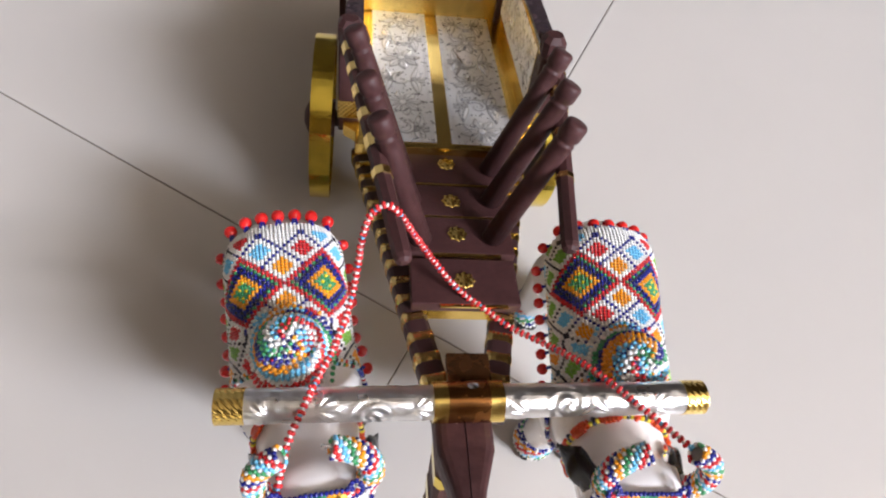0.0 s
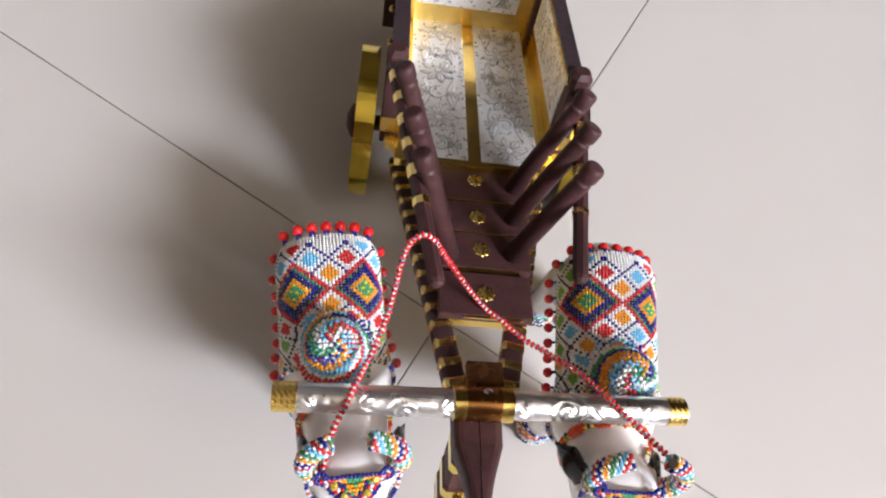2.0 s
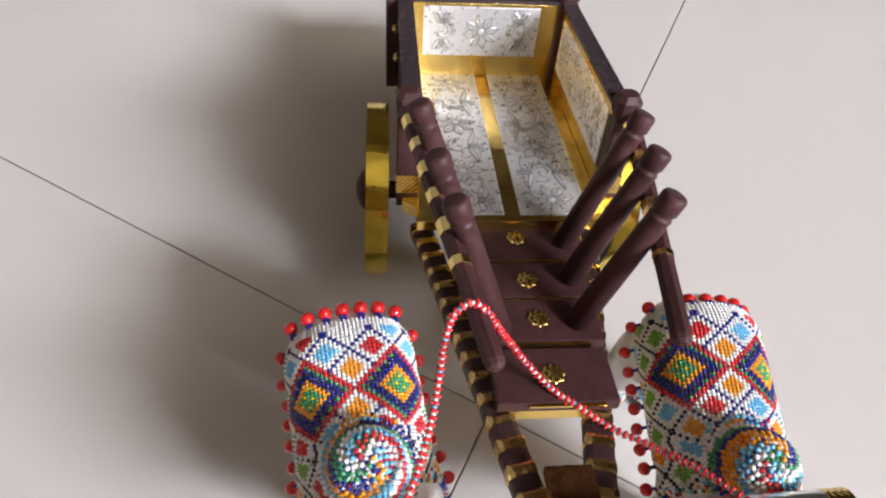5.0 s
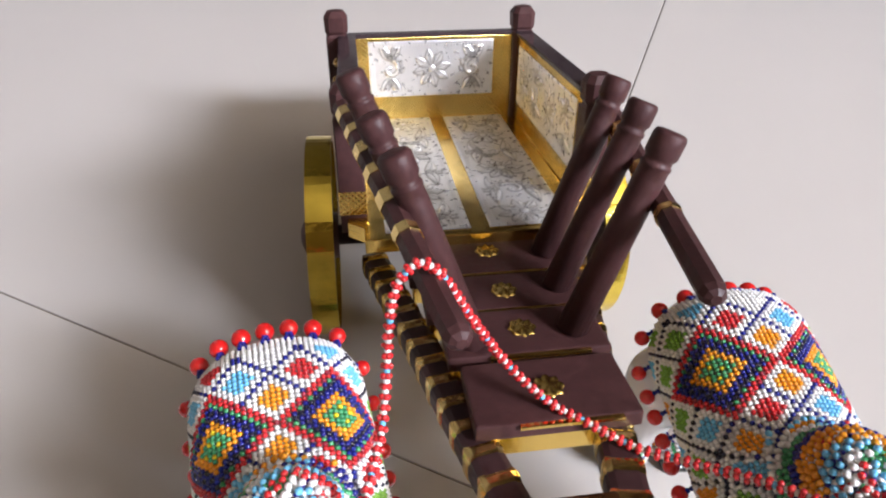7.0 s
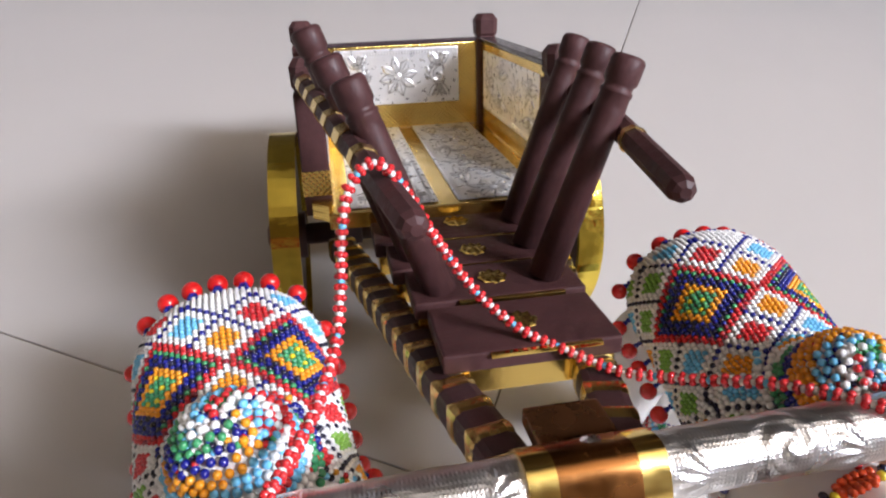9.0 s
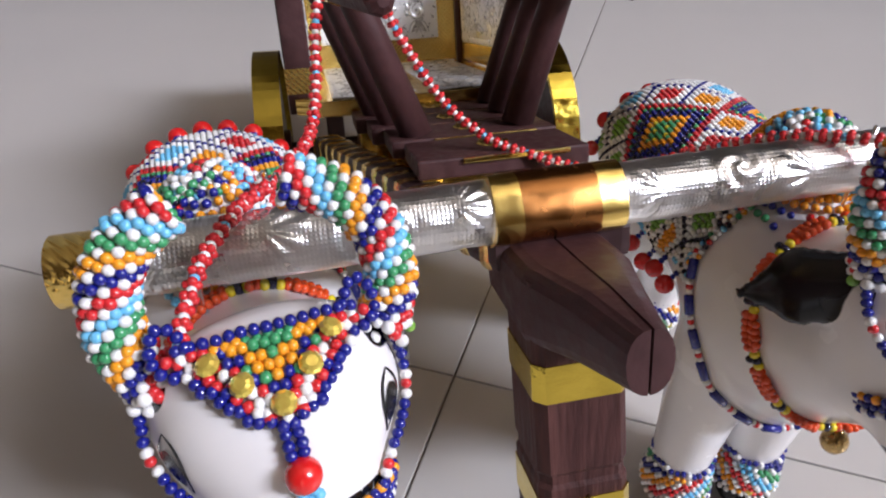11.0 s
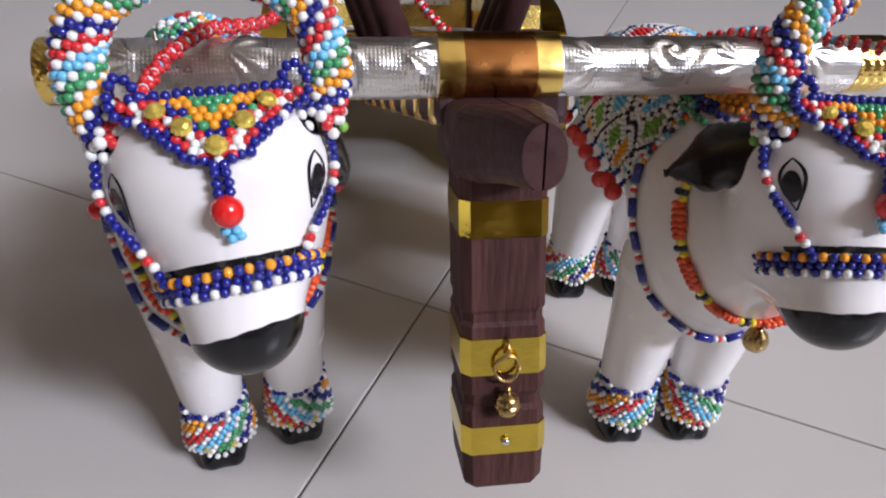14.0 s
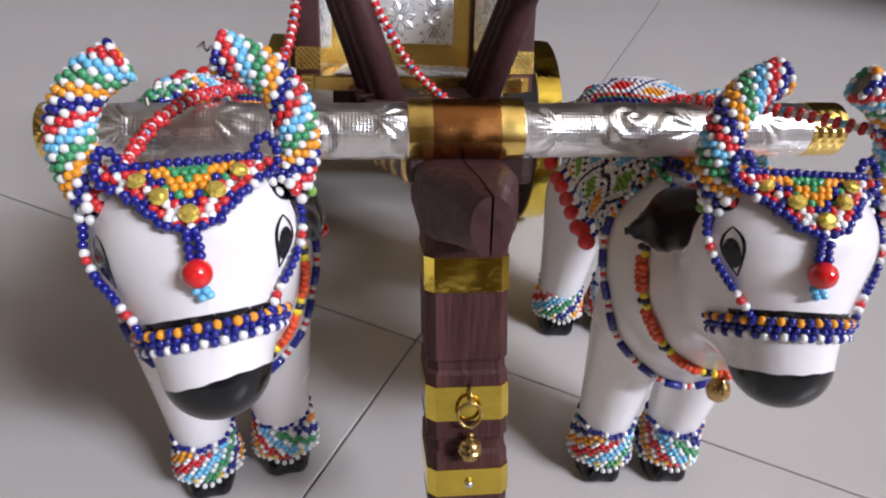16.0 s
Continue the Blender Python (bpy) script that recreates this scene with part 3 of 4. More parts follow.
    beadwork("hump_cap", cap, th, "spiral beaded cap in many colours", seg=7, rings=5, kind="stuff")
    return th


def sphere(c, r, seg=16, rings=10, squash=1.0):
    b, t = bead_shape(seg, rings, squash)
    return b * r + np.array(c), t


def horn_path(bull, s, curl):
    h = lambda x, y, z: bull.h(x - s * 0.0020 + 0.0010, y, z)
    return [h(s * 0.0186, -0.0034, 0.0108), h(s * 0.0197, -0.0044, 0.0134), h(s * 0.0208, -0.0060, 0.0180), h(s * 0.0196, -0.0078, 0.0250), h(s * (0.0158 - curl * 0.5), -0.0088, 0.0300), h(s * (0.0098 - curl), -0.0092, 0.0332)]


def horn_sleeve(bull, m, s, curl, hand, label):
    path = resample(horn_path(bull, s, curl), 0.00138)
    n = len(path)
    th = thing("horn_sleeve", m, label, "bead sleeve", "beaded horns")
    core_r = [0.0029 - 0.0002 * (i / n) ** 2 for i in range(n)]
    rnd = random.Random(5 + n)
    v, f = sweep(path, core_r, 14)
    under(mesh_object("horn_core", v, f, material("horn_grey", (0.25, 0.22, 0.2), 0.5)), th)
    beads = []
    # staggered rings of fifteen beads; each colour runs two beads wide round the horn, edged by single white ones
    seq = "ggwoownnwrrwbbw"
    cnt = len(seq)
    for i, (p, d, a, b) in enumerate(frames_along(path)):
        r = core_r[i] + 0.00045
        size = min(0.00102, math.pi * r / cnt * 1.34)
        for k in range(cnt):
            g = k + 0.5 * (i % 2)
            t = 2 * math.pi * g / cnt
            jit = rnd.uniform(-0.00012, 0.00012)
            q = p + a * ((r + jit) * math.cos(t)) + b * ((r + jit) * math.sin(t)) + d * rnd.uniform(-0.0001, 0.0001)
            u = int(round(g - hand * 1.5 * i))
            key = seq[(u * hand) % cnt]
            beads.append((tuple(q), tuple(d), size, key))
    # loosely sewn white and red beads round the foot of the horn
    p, d, a, b = frames_along(path)[0]
    for k in range(16):
        t = 2 * math.pi * k / 16 + 0.2
        r = core_r[0] + 0.0007 + 0.0005 * (k % 2)
        beads.append((tuple(p + a * (r * math.cos(t)) + b * (r * math.sin(t)) - d * (0.0011 * (k % 3))), tuple(a), 0.00108, "wwrwwlww"[k % 8]))
    beadwork("bead_netting", beads, th, seg=9, rings=6, kind="stuff")
    if curl > 0.0003:
        p, d, e1, e2 = frames_along(path)[-1]
        w = [p + d * (0.0004 * k) + e1 * (0.0007 * math.cos(k * 1.6)) + e2 * (0.0007 * math.sin(k * 1.6)) for k in range(10)]
        v, f = sweep(w, [0.00022] * len(w), 6)
        under(mesh_object("wire_end", v, f, STEEL), th, "loose twisted wire end")
    return th


def anklet(m, x, y, k, turn):
    th = thing("beaded_anklet", m @ Matrix.Translation((x, y, 0)), "multicoloured striped bead anklet over a bullock's black hoof", "anklet", "beaded anklets")
    beads = []
    seq = "bbwggwnnwoowrrw"
    for i in range(8):
        z = 0.0098 + i * 0.00165
        r = 0.0108 - 0.0019 * (i / 8)
        cnt = 2 * len(seq)
        for q in range(cnt):
            g = q + 0.5 * (i % 2)
            t = 2 * math.pi * g / cnt
            key = seq[int(g + 16 + i * (1 if turn > 0 else -1) + k * 4) % len(seq)]
            if i == 0:
                key = "w"
            zz = z + (0.0009 * math.sin(t * 5) if i < 1 or i > 6 else 0)
            beads.append(((r * math.cos(t), r * math.sin(t) - 0.0006, zz), (-math.sin(t), math.cos(t), 0), 0.00098, key))
    for q in range(34):
        t = 2 * math.pi * q / 34
        zz = 0.0230 + 0.0016 * abs(math.sin(t * 4))
        beads.append(((0.0091 * math.cos(t), 0.0091 * math.sin(t) - 0.0003, zz), (-math.sin(t), math.cos(t), 0), 0.00098, "n" if q % 4 else "w"))
    single_beads(beads, th)
    for t in (-1.9, -1.2):
        v, f = lathe([(0.0004, 0), (0.0012, 0.0002), (0.0013, 0.0006), (0.0006, 0.0011)], 8)
        g = under(mesh_object("crystal", v, f, GEM, smooth=False), th, "amber crystal")
        g.matrix_local = Matrix.Translation((0.0108 * math.cos(t), 0.0108 * math.sin(t), 0.0120)) @ Vector((math.cos(t), math.sin(t), 0)).to_track_quat("Z", "Y").to_matrix().to_4x4()
    return th


def forehead_ornament(bull, tree, m, label):
    th = thing("forehead_ornament", m, label, "ornament", "forehead ornaments")
    beads = []

    def skin(x, z, lift=0.0011):
        x = 0.89 * x + (0.0010 if bull.slant else -0.0022)
        o = bull.head @ Vector((x * 0.9, -0.05, z))
        t = bull.head @ Vector((x, 0.0, z))
        hit, nor, _, _ = tree.ray_cast(o, (t - o).normalized())
        return (hit + nor * lift, nor) if hit and hit.y < bull.head.translation.y else (bull.head @ Vector((x, -0.0098, z)), Vector((0, -1, 0)))

    p = 0.00160
    W = 8
    for i in range(9):
        half = W - i * 0.92
        z = 0.0132 - i * p * 0.80
        for j in range(-W, W + 1):
            g = j + 0.5 * (i % 2)
            x = g * p
            if abs(g) > half:
                continue
            d = half - abs(g)
            inner = 4.6 - i * 1.15 - abs(g)
            if inner > 1.7:
                key = "g"
            elif inner > -0.55:
                key = "o"
            elif d < 0.95:
                key = "w" if (i + j) % 3 else "n"
            elif d < 2.1:
                key = "r" if (i + j) % 5 else "w"
            else:
                key = "n" if (i + j) % 3 else "g"
            pt, nor = skin(x, z)
            beads.append((tuple(pt), (1, 0, 0), 0.00096, key))
    beads += strand([skin(x * 0.001, 0.0145)[0] for x in range(-13, 14, 2)], 0.00096, "n", 0.00165)
    # the scalloped navy border, with a small loop at each upper corner
    for s in (-1, 1):
        edge = [(0.0118, 0.0158, 1), (0.0128, 0.0180, 3), (0.0140, 0.0196, 4), (0.0154, 0.0194, 4), (0.0164, 0.0174, 3), (0.0168, 0.0150, 2), (0.0156, 0.0126, 1), (0.0138, 0.0112, 0), (0.0126, 0.0110, 0), (0.0106, 0.0082, 0), (0.0094, 0.0080, 0), (0.0076, 0.0052, 0), (0.0064, 0.0050, 0), (0.0046, 0.0022, 0), (0.0030, 0.0022, 0), (0.0006, 0.0006, 0)]
        beads += strand([skin(s * x, 0.0016 + 0.83 * z, 0.0013 + 0.0006 * up)[0] for x, z, up in edge], 0.00098, "nnnnnnnnnnwn", 0.00160)
        edge = [(0.0148, 0.0142), (0.0122, 0.0128), (0.0100, 0.0100), (0.0070, 0.0068), (0.0040, 0.0038), (0.0014, 0.0014)]
        beads += strand([skin(s * x, 0.0016 + 0.83 * z, 0.0012)[0] for x, z in edge], 0.00096, "rrwrrrn", 0.00160)
    # pendant
    for k in range(3):
        for x in (-0.0009, 0.0009):
            pt, nor = skin(x, 0.0012 - k * 0.0013, 0.0014)
            beads.append((tuple(pt), (0, 0, 1), 0.00092, "n"))
    single_beads(beads, th)
    ball, nor = skin(0, -0.0040, 0.0022)
    under(mesh_object("pendant_ball", *sphere(ball, 0.0025, 20, 12), RED_BALL), th, "glossy red ball pendant")
    tail = []
    for x, z in ((-0.0008, -0.0070), (0.0008, -0.0070), (0, -0.0082), (0.0014, -0.0078)):
        tail.append((tuple(skin(x, z, 0.0014)[0]), (0, 0, 1), 0.00085, "b"))
    single_beads(tail, th)
    for x, z in ((-0.0088, 0.0106), (-0.0047, 0.0078), (0.0, 0.0048), (0.0047, 0.0080), (0.0086, 0.0110)):
        pt, nor = skin(x, z, 0.0017)
        v, f = lathe([(0.0003, 0), (0.0016, 0.0002), (0.0017, 0.0006), (0.0013, 0.0012), (0.0008, 0.0015), (0.0001, 0.0015)], 10)
        g = under(mesh_object("crystal", v, f, GEM, smooth=False), th, "round amber crystal")
        g.matrix_local = Matrix.Translation(pt) @ nor.to_track_quat("Z", "Y").to_matrix().to_4x4()
    return th


def around(tree, centre, axis, up, n, lift, a0=0.0, a1=2 * math.pi, most=0.1):
    """Points of the skin round an axis, no further from it than most."""
    axis, up = Vector(axis).normalized(), Vector(up)
    e1 = (up - axis * up.dot(axis)).normalized()
    e2 = axis.cross(e1)
    out = []
    for k in range(n):
        t = a0 + (a1 - a0) * k / (n - 1)
        d = e1 * math.cos(t) + e2 * math.sin(t)
        hit, nor, _, dist = tree.ray_cast(Vector(centre) + d * 0.06, -d)
        if hit:
            out.append(Vector(centre) + d * (min((hit - Vector(centre)).length, most) + lift))
    return out


def halter(bull, tree, m, label):
    """The noseband and the two cheek strings up to the horns."""
    th = thing("beaded_halter", m, label, "halter", "halters")
    R3 = bull.head.to_3x3()
    band = []
    for row, z in enumerate((-0.0135, -0.0149, -0.0163)):
        ring = around(tree, bull.head @ Vector((0, 0.001, z)), R3 @ Vector((-bull.slant, 0, 1)), R3 @ Vector((0, 1, 0)), 60, 0.0009, most=(0.0129, 0.0125, 0.0121)[row])
        col = ("on", "n", "nw")[row]
        band += strand(ring, 0.00096 if row != 1 else 0.00086, col, 0.0016)
    nb = new("noseband")
    nb.parent = th
    tagged(nb, "navy noseband with orange and white beads")
    single_beads(band, nb)
    for s in (-1, 1):
        pts = []
        for k, z in enumerate(np.linspace(0.0085, -0.0140, 9)):
            o = bull.head @ Vector((s * 0.06, -0.003 - 0.003 * k / 7, z))
            t = bull.head @ Vector((0, -0.003 - 0.003 * k / 7, z))
            hit, nor, _, _ = tree.ray_cast(o, (t - o).normalized())
            if hit:
                pts.append(hit + nor * 0.0012)
        cs = new("cheek_string")
        cs.parent = th
        single_beads(strand(pts, 0.00094, "nnnnnwrw"), cs)
    return th


def neck_garlands(bull, tree, m):
    c, ax = Vector((bull.side * 0.6 + bull.head.translation.x * 0.4, -0.016, 0.101)), Vector((0, -0.894, 0.447))
    th = thing("neck_band", m, "red and yellow beaded neck band with a brass bell", "necklace", "neck bands")
    beads = []
    # one row round the neck, and a second that swings out in scallops between the black beads
    ring = resample(around(tree, c, ax, (0, 0.4, 1), 80, 0.0009), 0.0015)
    for i, (p, d, e1, e2) in enumerate(frames_along(ring)):
        k = i % 9
        beads.append((tuple(p), tuple(d), 0.00120, "yky"[k] if k < 3 else "e"))
        if k not in (0, 2):
            off = 0.0018 * math.sin(math.pi * ((k - 1) % 9) / 9) ** 0.6 if k > 2 else 0.0016
            beads.append((tuple(p - ax * off + (p - c).normalized() * 0.0005), tuple(d), 0.00112, "k" if k == 1 else "e"))
        if 4 <= k <= 7:
            beads.append((tuple(p + ax * 0.0015 + (p - c).normalized() * 0.0003), tuple(d), 0.00105, "e"))
    low = min((Vector(q[0]) for q in beads), key=lambda q: q.z)
    single_beads(beads, th)
    v, f = lathe([(0.0006, 0.0042), (0.0009, 0.0036), (0.0022, 0.0027), (0.0030, 0.001), (0.0031, -0.0006), (0.0024, -0.0022), (0.0008, -0.0031)], 18)
    bell = under(mesh_object("bell", v, f, BRASS), th, "small round brass bell")
    bell.location = low + Vector((0, -0.0012, -0.0048))
    th2 = thing("chest_garland", m, "navy and white bead string hanging round the chest", "necklace", "chest garlands")
    ring = around(tree, (bull.side, 0.001, 0.088), (0, -0.80, 0.42), (0, 0.4, 1), 90, 0.0010, 0.95, 2 * math.pi - 0.95)
    pts = resample(ring, 0.00115)
    beads = []
    for i, (p, d, e1, e2) in enumerate(frames_along(pts)):
        k = i % 8
        if k in (0, 2):
            beads.append((tuple(p), tuple(d), 0.00095, "w"))
        elif k == 1:
            beads.append((tuple(p), tuple(d), 0.00095, "r"))
        elif k == 5:
            vv, ff = sweep([p - d * 0.0026, p - d * 0.0024, p + d * 0.0024, p + d * 0.0026], [0.0008, 0.00118, 0.00118, 0.0008], 10)
            under(mesh_object("tube_bead", vv, ff, BEAD["n"]), th2)
    single_beads(beads, th2)


def bullock(m, head, yaw, tip, lean, side, rear, brow, slant, label, swirl, curl):
    bull = Bull(head, yaw, tip, lean, side, rear, brow, slant)
    ob, tree = bull_statue(bull, m, label)
    beaded_blanket(tree, m, 0.0736 + rear, "diamond-patterned beaded blanket fringed with red balls, over a bullock's back", swirl)
    for s in (-1, 1):
        horn_sleeve(bull, m, s, curl[s > 0], swirl, "curved horn wrapped in spirally striped glass beads")
        fx, fy = bull.foot(s)
        anklet(m, fx, fy + 0.0007, s, s)
        anklet(m, s * 0.0119, 0.0795, 1 + s, s)
    forehead_ornament(bull, tree, m, "triangular beaded forehead ornament with amber crystals and a red pendant")
    halter(bull, tree, m, "navy beaded halter with orange and white accents")
    neck_garlands(bull, tree, m)
    return bull


LEFT_AT, RIGHT_AT = pose(-0.0642, 0.0055, 0, 0, 0, 9.5), pose(0.0685, 0.0005, 0, 0, 0, -3)
bull_left = bullock(LEFT_AT, (0.0038, -0.0417, 0.1218), -1.5, -36, -2.5, 0.0015, -0.003, 0.0068, 0.055, "white enamelled bullock statue with painted black muzzle and hooves", 1, (0.0, 0.0005))
bull_right = bullock(RIGHT_AT, (-0.0060, -0.0375, 0.1205), 2, -36, 3, 0.0, 0.006, 0.0070, 0.0, "white enamelled bullock statue with black ears, muzzle and hooves", -1, (0.0, 0.0))


# ---------------------------------------------------------------- the cart
CART = pose(0, 0, 0.1372, -17, 0, 0)
cart = thing("bullock_cart", CART, "dark brown toy bullock cart trimmed with embossed silver and gold foil", "cart")
TO_CART = CART.inverted()


def band(parent, a, b, w, h, mat, name="gold_band", label="", lift=0.0003, up=(0, 0, 1), bevel=0.0002):
    """A foil band wrapped round a bar, from a to b along it."""
    a, b = Vector(a), Vector(b)
    d = (b - a).normalized()
    side = d.cross(Vector(up)).normalized()
    top = side.cross(d)
    turn = Matrix((side, d, top)).transposed().to_4x4()
    bm = block((w + 2 * lift, (b - a).length, h + 2 * lift), (0, 0, 0), bevel)
    bmesh.ops.transform(bm, matrix=Matrix.Translation((a + b) / 2) @ turn, verts=bm.verts)
    return part(name, bm, mat, parent, label)


def bar(name, a, b, w, h, mat, parent, label="", bevel=0.0008, up=(0, 0, 1)):
    return band(parent, a, b, w, h, mat, name, label, 0.0, up, bevel)


def stack_rings(rings):
    bm = bmesh.new()
    rows = [[bm.verts.new(p) for p in r] for r in rings]
    for a, b in zip(rows, rows[1:]):
        for k in range(len(a)):
            bm.faces.new((a[k], a[(k + 1) % len(a)], b[(k + 1) % len(a)], b[k]))
    bm.faces.new(rows[0])
    bm.faces.new(rows[-1][::-1])
    return bm


# shafts, striped with gold foil
for s in (-1, 1):
    a, b = Vector((s * 0.0088, -0.004, -0.0140)), Vector((s * 0.0425, 0.158, -0.0215))
    sh = bar("shaft", a, b, 0.0105, 0.0085, WOOD_DARK, cart, "brown shaft with gold foil stripes", 0.0022)
    n = 16
    for k in range(n):
        t0, t1 = (k + 0.18) / n, (k + 0.80) / n
        band(sh, a.lerp(b, t0), a.lerp(b, t1), 0.0105, 0.0085, GOLD_SHAFT, bevel=0.0022)

# nose of the shafts: two rounded halves side by side
SECTIONS = ((0.004, -0.0020, 0.0110, -0.0190, 0.0068, 0.35), (-0.016, -0.0020, 0.0106, -0.0200, 0.0078, 0.38), (-0.030, -0.0024, 0.0066, -0.0180, 0.0066, 0.55), (-0.0432, -0.0024, 0.0037, -0.0172, 0.0053, 0.9))
for s in (-1, 1):
    rings, n = [], 20
    for y, cx, hw, cz, hh, q in SECTIONS:
        ring = []
        for k in range(n):
            t = 2 * math.pi * k / n
            x, z = math.cos(t), math.sin(t)
            x = math.copysign(abs(x) ** q, x) * hw
            z = math.copysign(abs(z) ** q, z) * hh
            x = max(x, 0.00022) if s > 0 else min(x, -0.00022)
            ring.append(Vector((cx + x, y, cz + z)))
        rings.append(ring)
    bm = stack_rings(rings)
    part("shaft_nose", bm, WOOD, cart, "rounded brown end of the shafts")

# hanging front prop with carved grooves and foil bands
PZ = [-0.014, -0.0300, -0.0375, -0.0530, -0.0540, -0.0558, -0.0568, -0.0595, -0.0678, -0.0722, -0.0734, -0.0756, -0.0768, -0.0804, -0.0873, -0.0952, -0.0968]
PW = [0.0178, 0.0168, 0.0168, 0.0168, 0.0160, 0.0160, 0.0168, 0.0168, 0.0168, 0.0168, 0.0158, 0.0158, 0.0168, 0.0168, 0.0168, 0.0162, 0.0150]


def octagon(w, z, c=0.0020):
    h = w / 2 * 1.12
    u = min(1, max(0, (-0.03 - z) / 0.065))
    h *= 0.95 + 0.05 * u
    return [Vector((-0.0024 + 0.0022 * u + x, -0.011 - 0.0015 * u + y, z * 1.012)) for x, y in ((-h + c, -h), (h - c, -h), (h, -h + c), (h, h - c), (h - c, h), (-h + c, h), (-h, h - c), (-h, -h + c))]


prop = part("front_prop", stack_rings([octagon(w, z) for w, z in zip(PW, PZ)]), WOOD_GRAIN, cart, "hanging carved brown prop with lemon gold foil bands")
for z0, z1 in ((-0.0300, -0.0375), (-0.0595, -0.0678), (-0.0804, -0.0873)):
    part("foil_band", stack_rings([octagon(0.0168 + 0.0005, z0), octagon(0.0168 + 0.0005, z1)]), GOLD_LEMON, prop)
v, f = sweep([Vector((-0.0012, -0.0226 - 0.0006 * math.sin(t) ** 2, -0.0662)) + Vector((0.0026 * math.cos(t), 0, 0.0030 * math.sin(t))) for t in np.linspace(0, 2 * math.pi, 25)], [0.00042] * 25, 8)
under(mesh_object("ring", v, f, BRASS), prop, "small brass ring")
v, f = sweep([Vector((-0.0012, y, z)) for y, z in ((-0.0205, -0.0600), (-0.0228, -0.0605), (-0.0236, -0.0627), (-0.0222, -0.0639))], [0.0004] * 4, 8)
under(mesh_object("ring_hook", v, f, BRASS), prop)
v, f = lathe([(0.0004, 0.0046), (0.0007, 0.0044), (0.0007, 0.0034), (0.0010, 0.0030), (0.0019, 0.0027), (0.0024, 0.0020), (0.0026, 0.0011), (0.0026, 0.0005), (0.0029, 0.0004), (0.0029, 0.0000), (0.0026, -0.0002), (0.0024, -0.0011), (0.0018, -0.0020), (0.0008, -0.0026), (0.0002, -0.0028)], 20)
bell = under(mesh_object("bell", v, f, BRASS), prop, "small round brass bell")
bell.location = (-0.0010, -0.0236, -0.0748)
v, f = lathe([(0.0010, 0), (0.0010, 0.0005), (0.0004, 0.0009)], 10)
nail = under(mesh_object("nail", v, f, STEEL), prop)
nail.matrix_local = pose(-0.0006, -0.0222, -0.0850, 90, 0, 0)

# stepped planks with a gilt flower each


def gilt_flower(parent, at):
    verts, faces = [], []
    n = 40
    for ring, (k, z) in enumerate(((0.0, 0.0009), (0.45, 0.0008), (0.62, 0.0004), (0.85, 0.0009), (1.0, 0.0002))):
        for q in range(n):
            t = 2 * math.pi * q / n
            r = 0.0043 * k * (1 + (0.10 * math.cos(8 * t) if k > 0.6 else 0))
            verts.append((at[0] + r * math.cos(t), at[1] + r * math.sin(t), at[2] + z * (1 if k < 0.6 else 1 + 0.3 * math.cos(8 * t))))
    for ring in range(4):
        for q in range(n):
            faces.append((ring * n + q, ring * n + (q + 1) % n, (ring + 1) * n + (q + 1) % n, (ring + 1) * n + q))
    under(mesh_object("gilt_flower", verts, faces, GOLD), parent, "round gilt flower stud")


PLANKS = ((0.0560, 0.0250, 0.0460, 0.0028, 0.0562), (0.0830, 0.0225, 0.0505, 0.0020, 0.0835), (0.1058, 0.0210, 0.0560, 0.0010, 0.1053), (0.1295, 0.0230, 0.0620, 0.0005, 0.1325))
for y, depth, width, x, fy in PLANKS:
    pl = part("plank", block((width, depth, 0.0052), (x, y, -0.0086), 0.0007), WOOD, cart)
    gilt_flower(pl, (x, fy, -0.0060))
    part("gold_strip", block((width * 0.62, 0.0020, 0.0012), (x + 0.003, y - depth / 2 - 0.0002, -0.0068), 0.0002), GOLD, pl)
    part("gold_edge", block((width - 0.0025, depth - 0.0004, 0.0072), (x, y + 0.0012, -0.0149), 0.0004), GOLD, pl, "gold foil riser under the plank")

# bed
wing = [(-0.0515, 0.168), (-0.0515, 0.1545), (-0.0360, 0.1410), (0.0360, 0.1410), (0.0515, 0.1545), (0.0515, 0.168)]
bm = bmesh.new()
rows = [[bm.verts.new((x, y, z)) for x, y in wing] for z in (-0.0078, -0.0016)]
for k in range(6):
    bm.faces.new((rows[0][k], rows[0][(k + 1) % 6], rows[1][(k + 1) % 6], rows[1][k]))
bm.faces.new(rows[0][::-1])
bm.faces.new(rows[1])
part("bed_front", bm, GOLD_SOFT, cart, "gold foil front edge of the bed with cut corners")
part("bed_board", block((0.0905, 0.150, 0.006), (0, 0.2145, -0.0045), 0.0005), GOLD, cart, "gold foil lining of the cart bed")


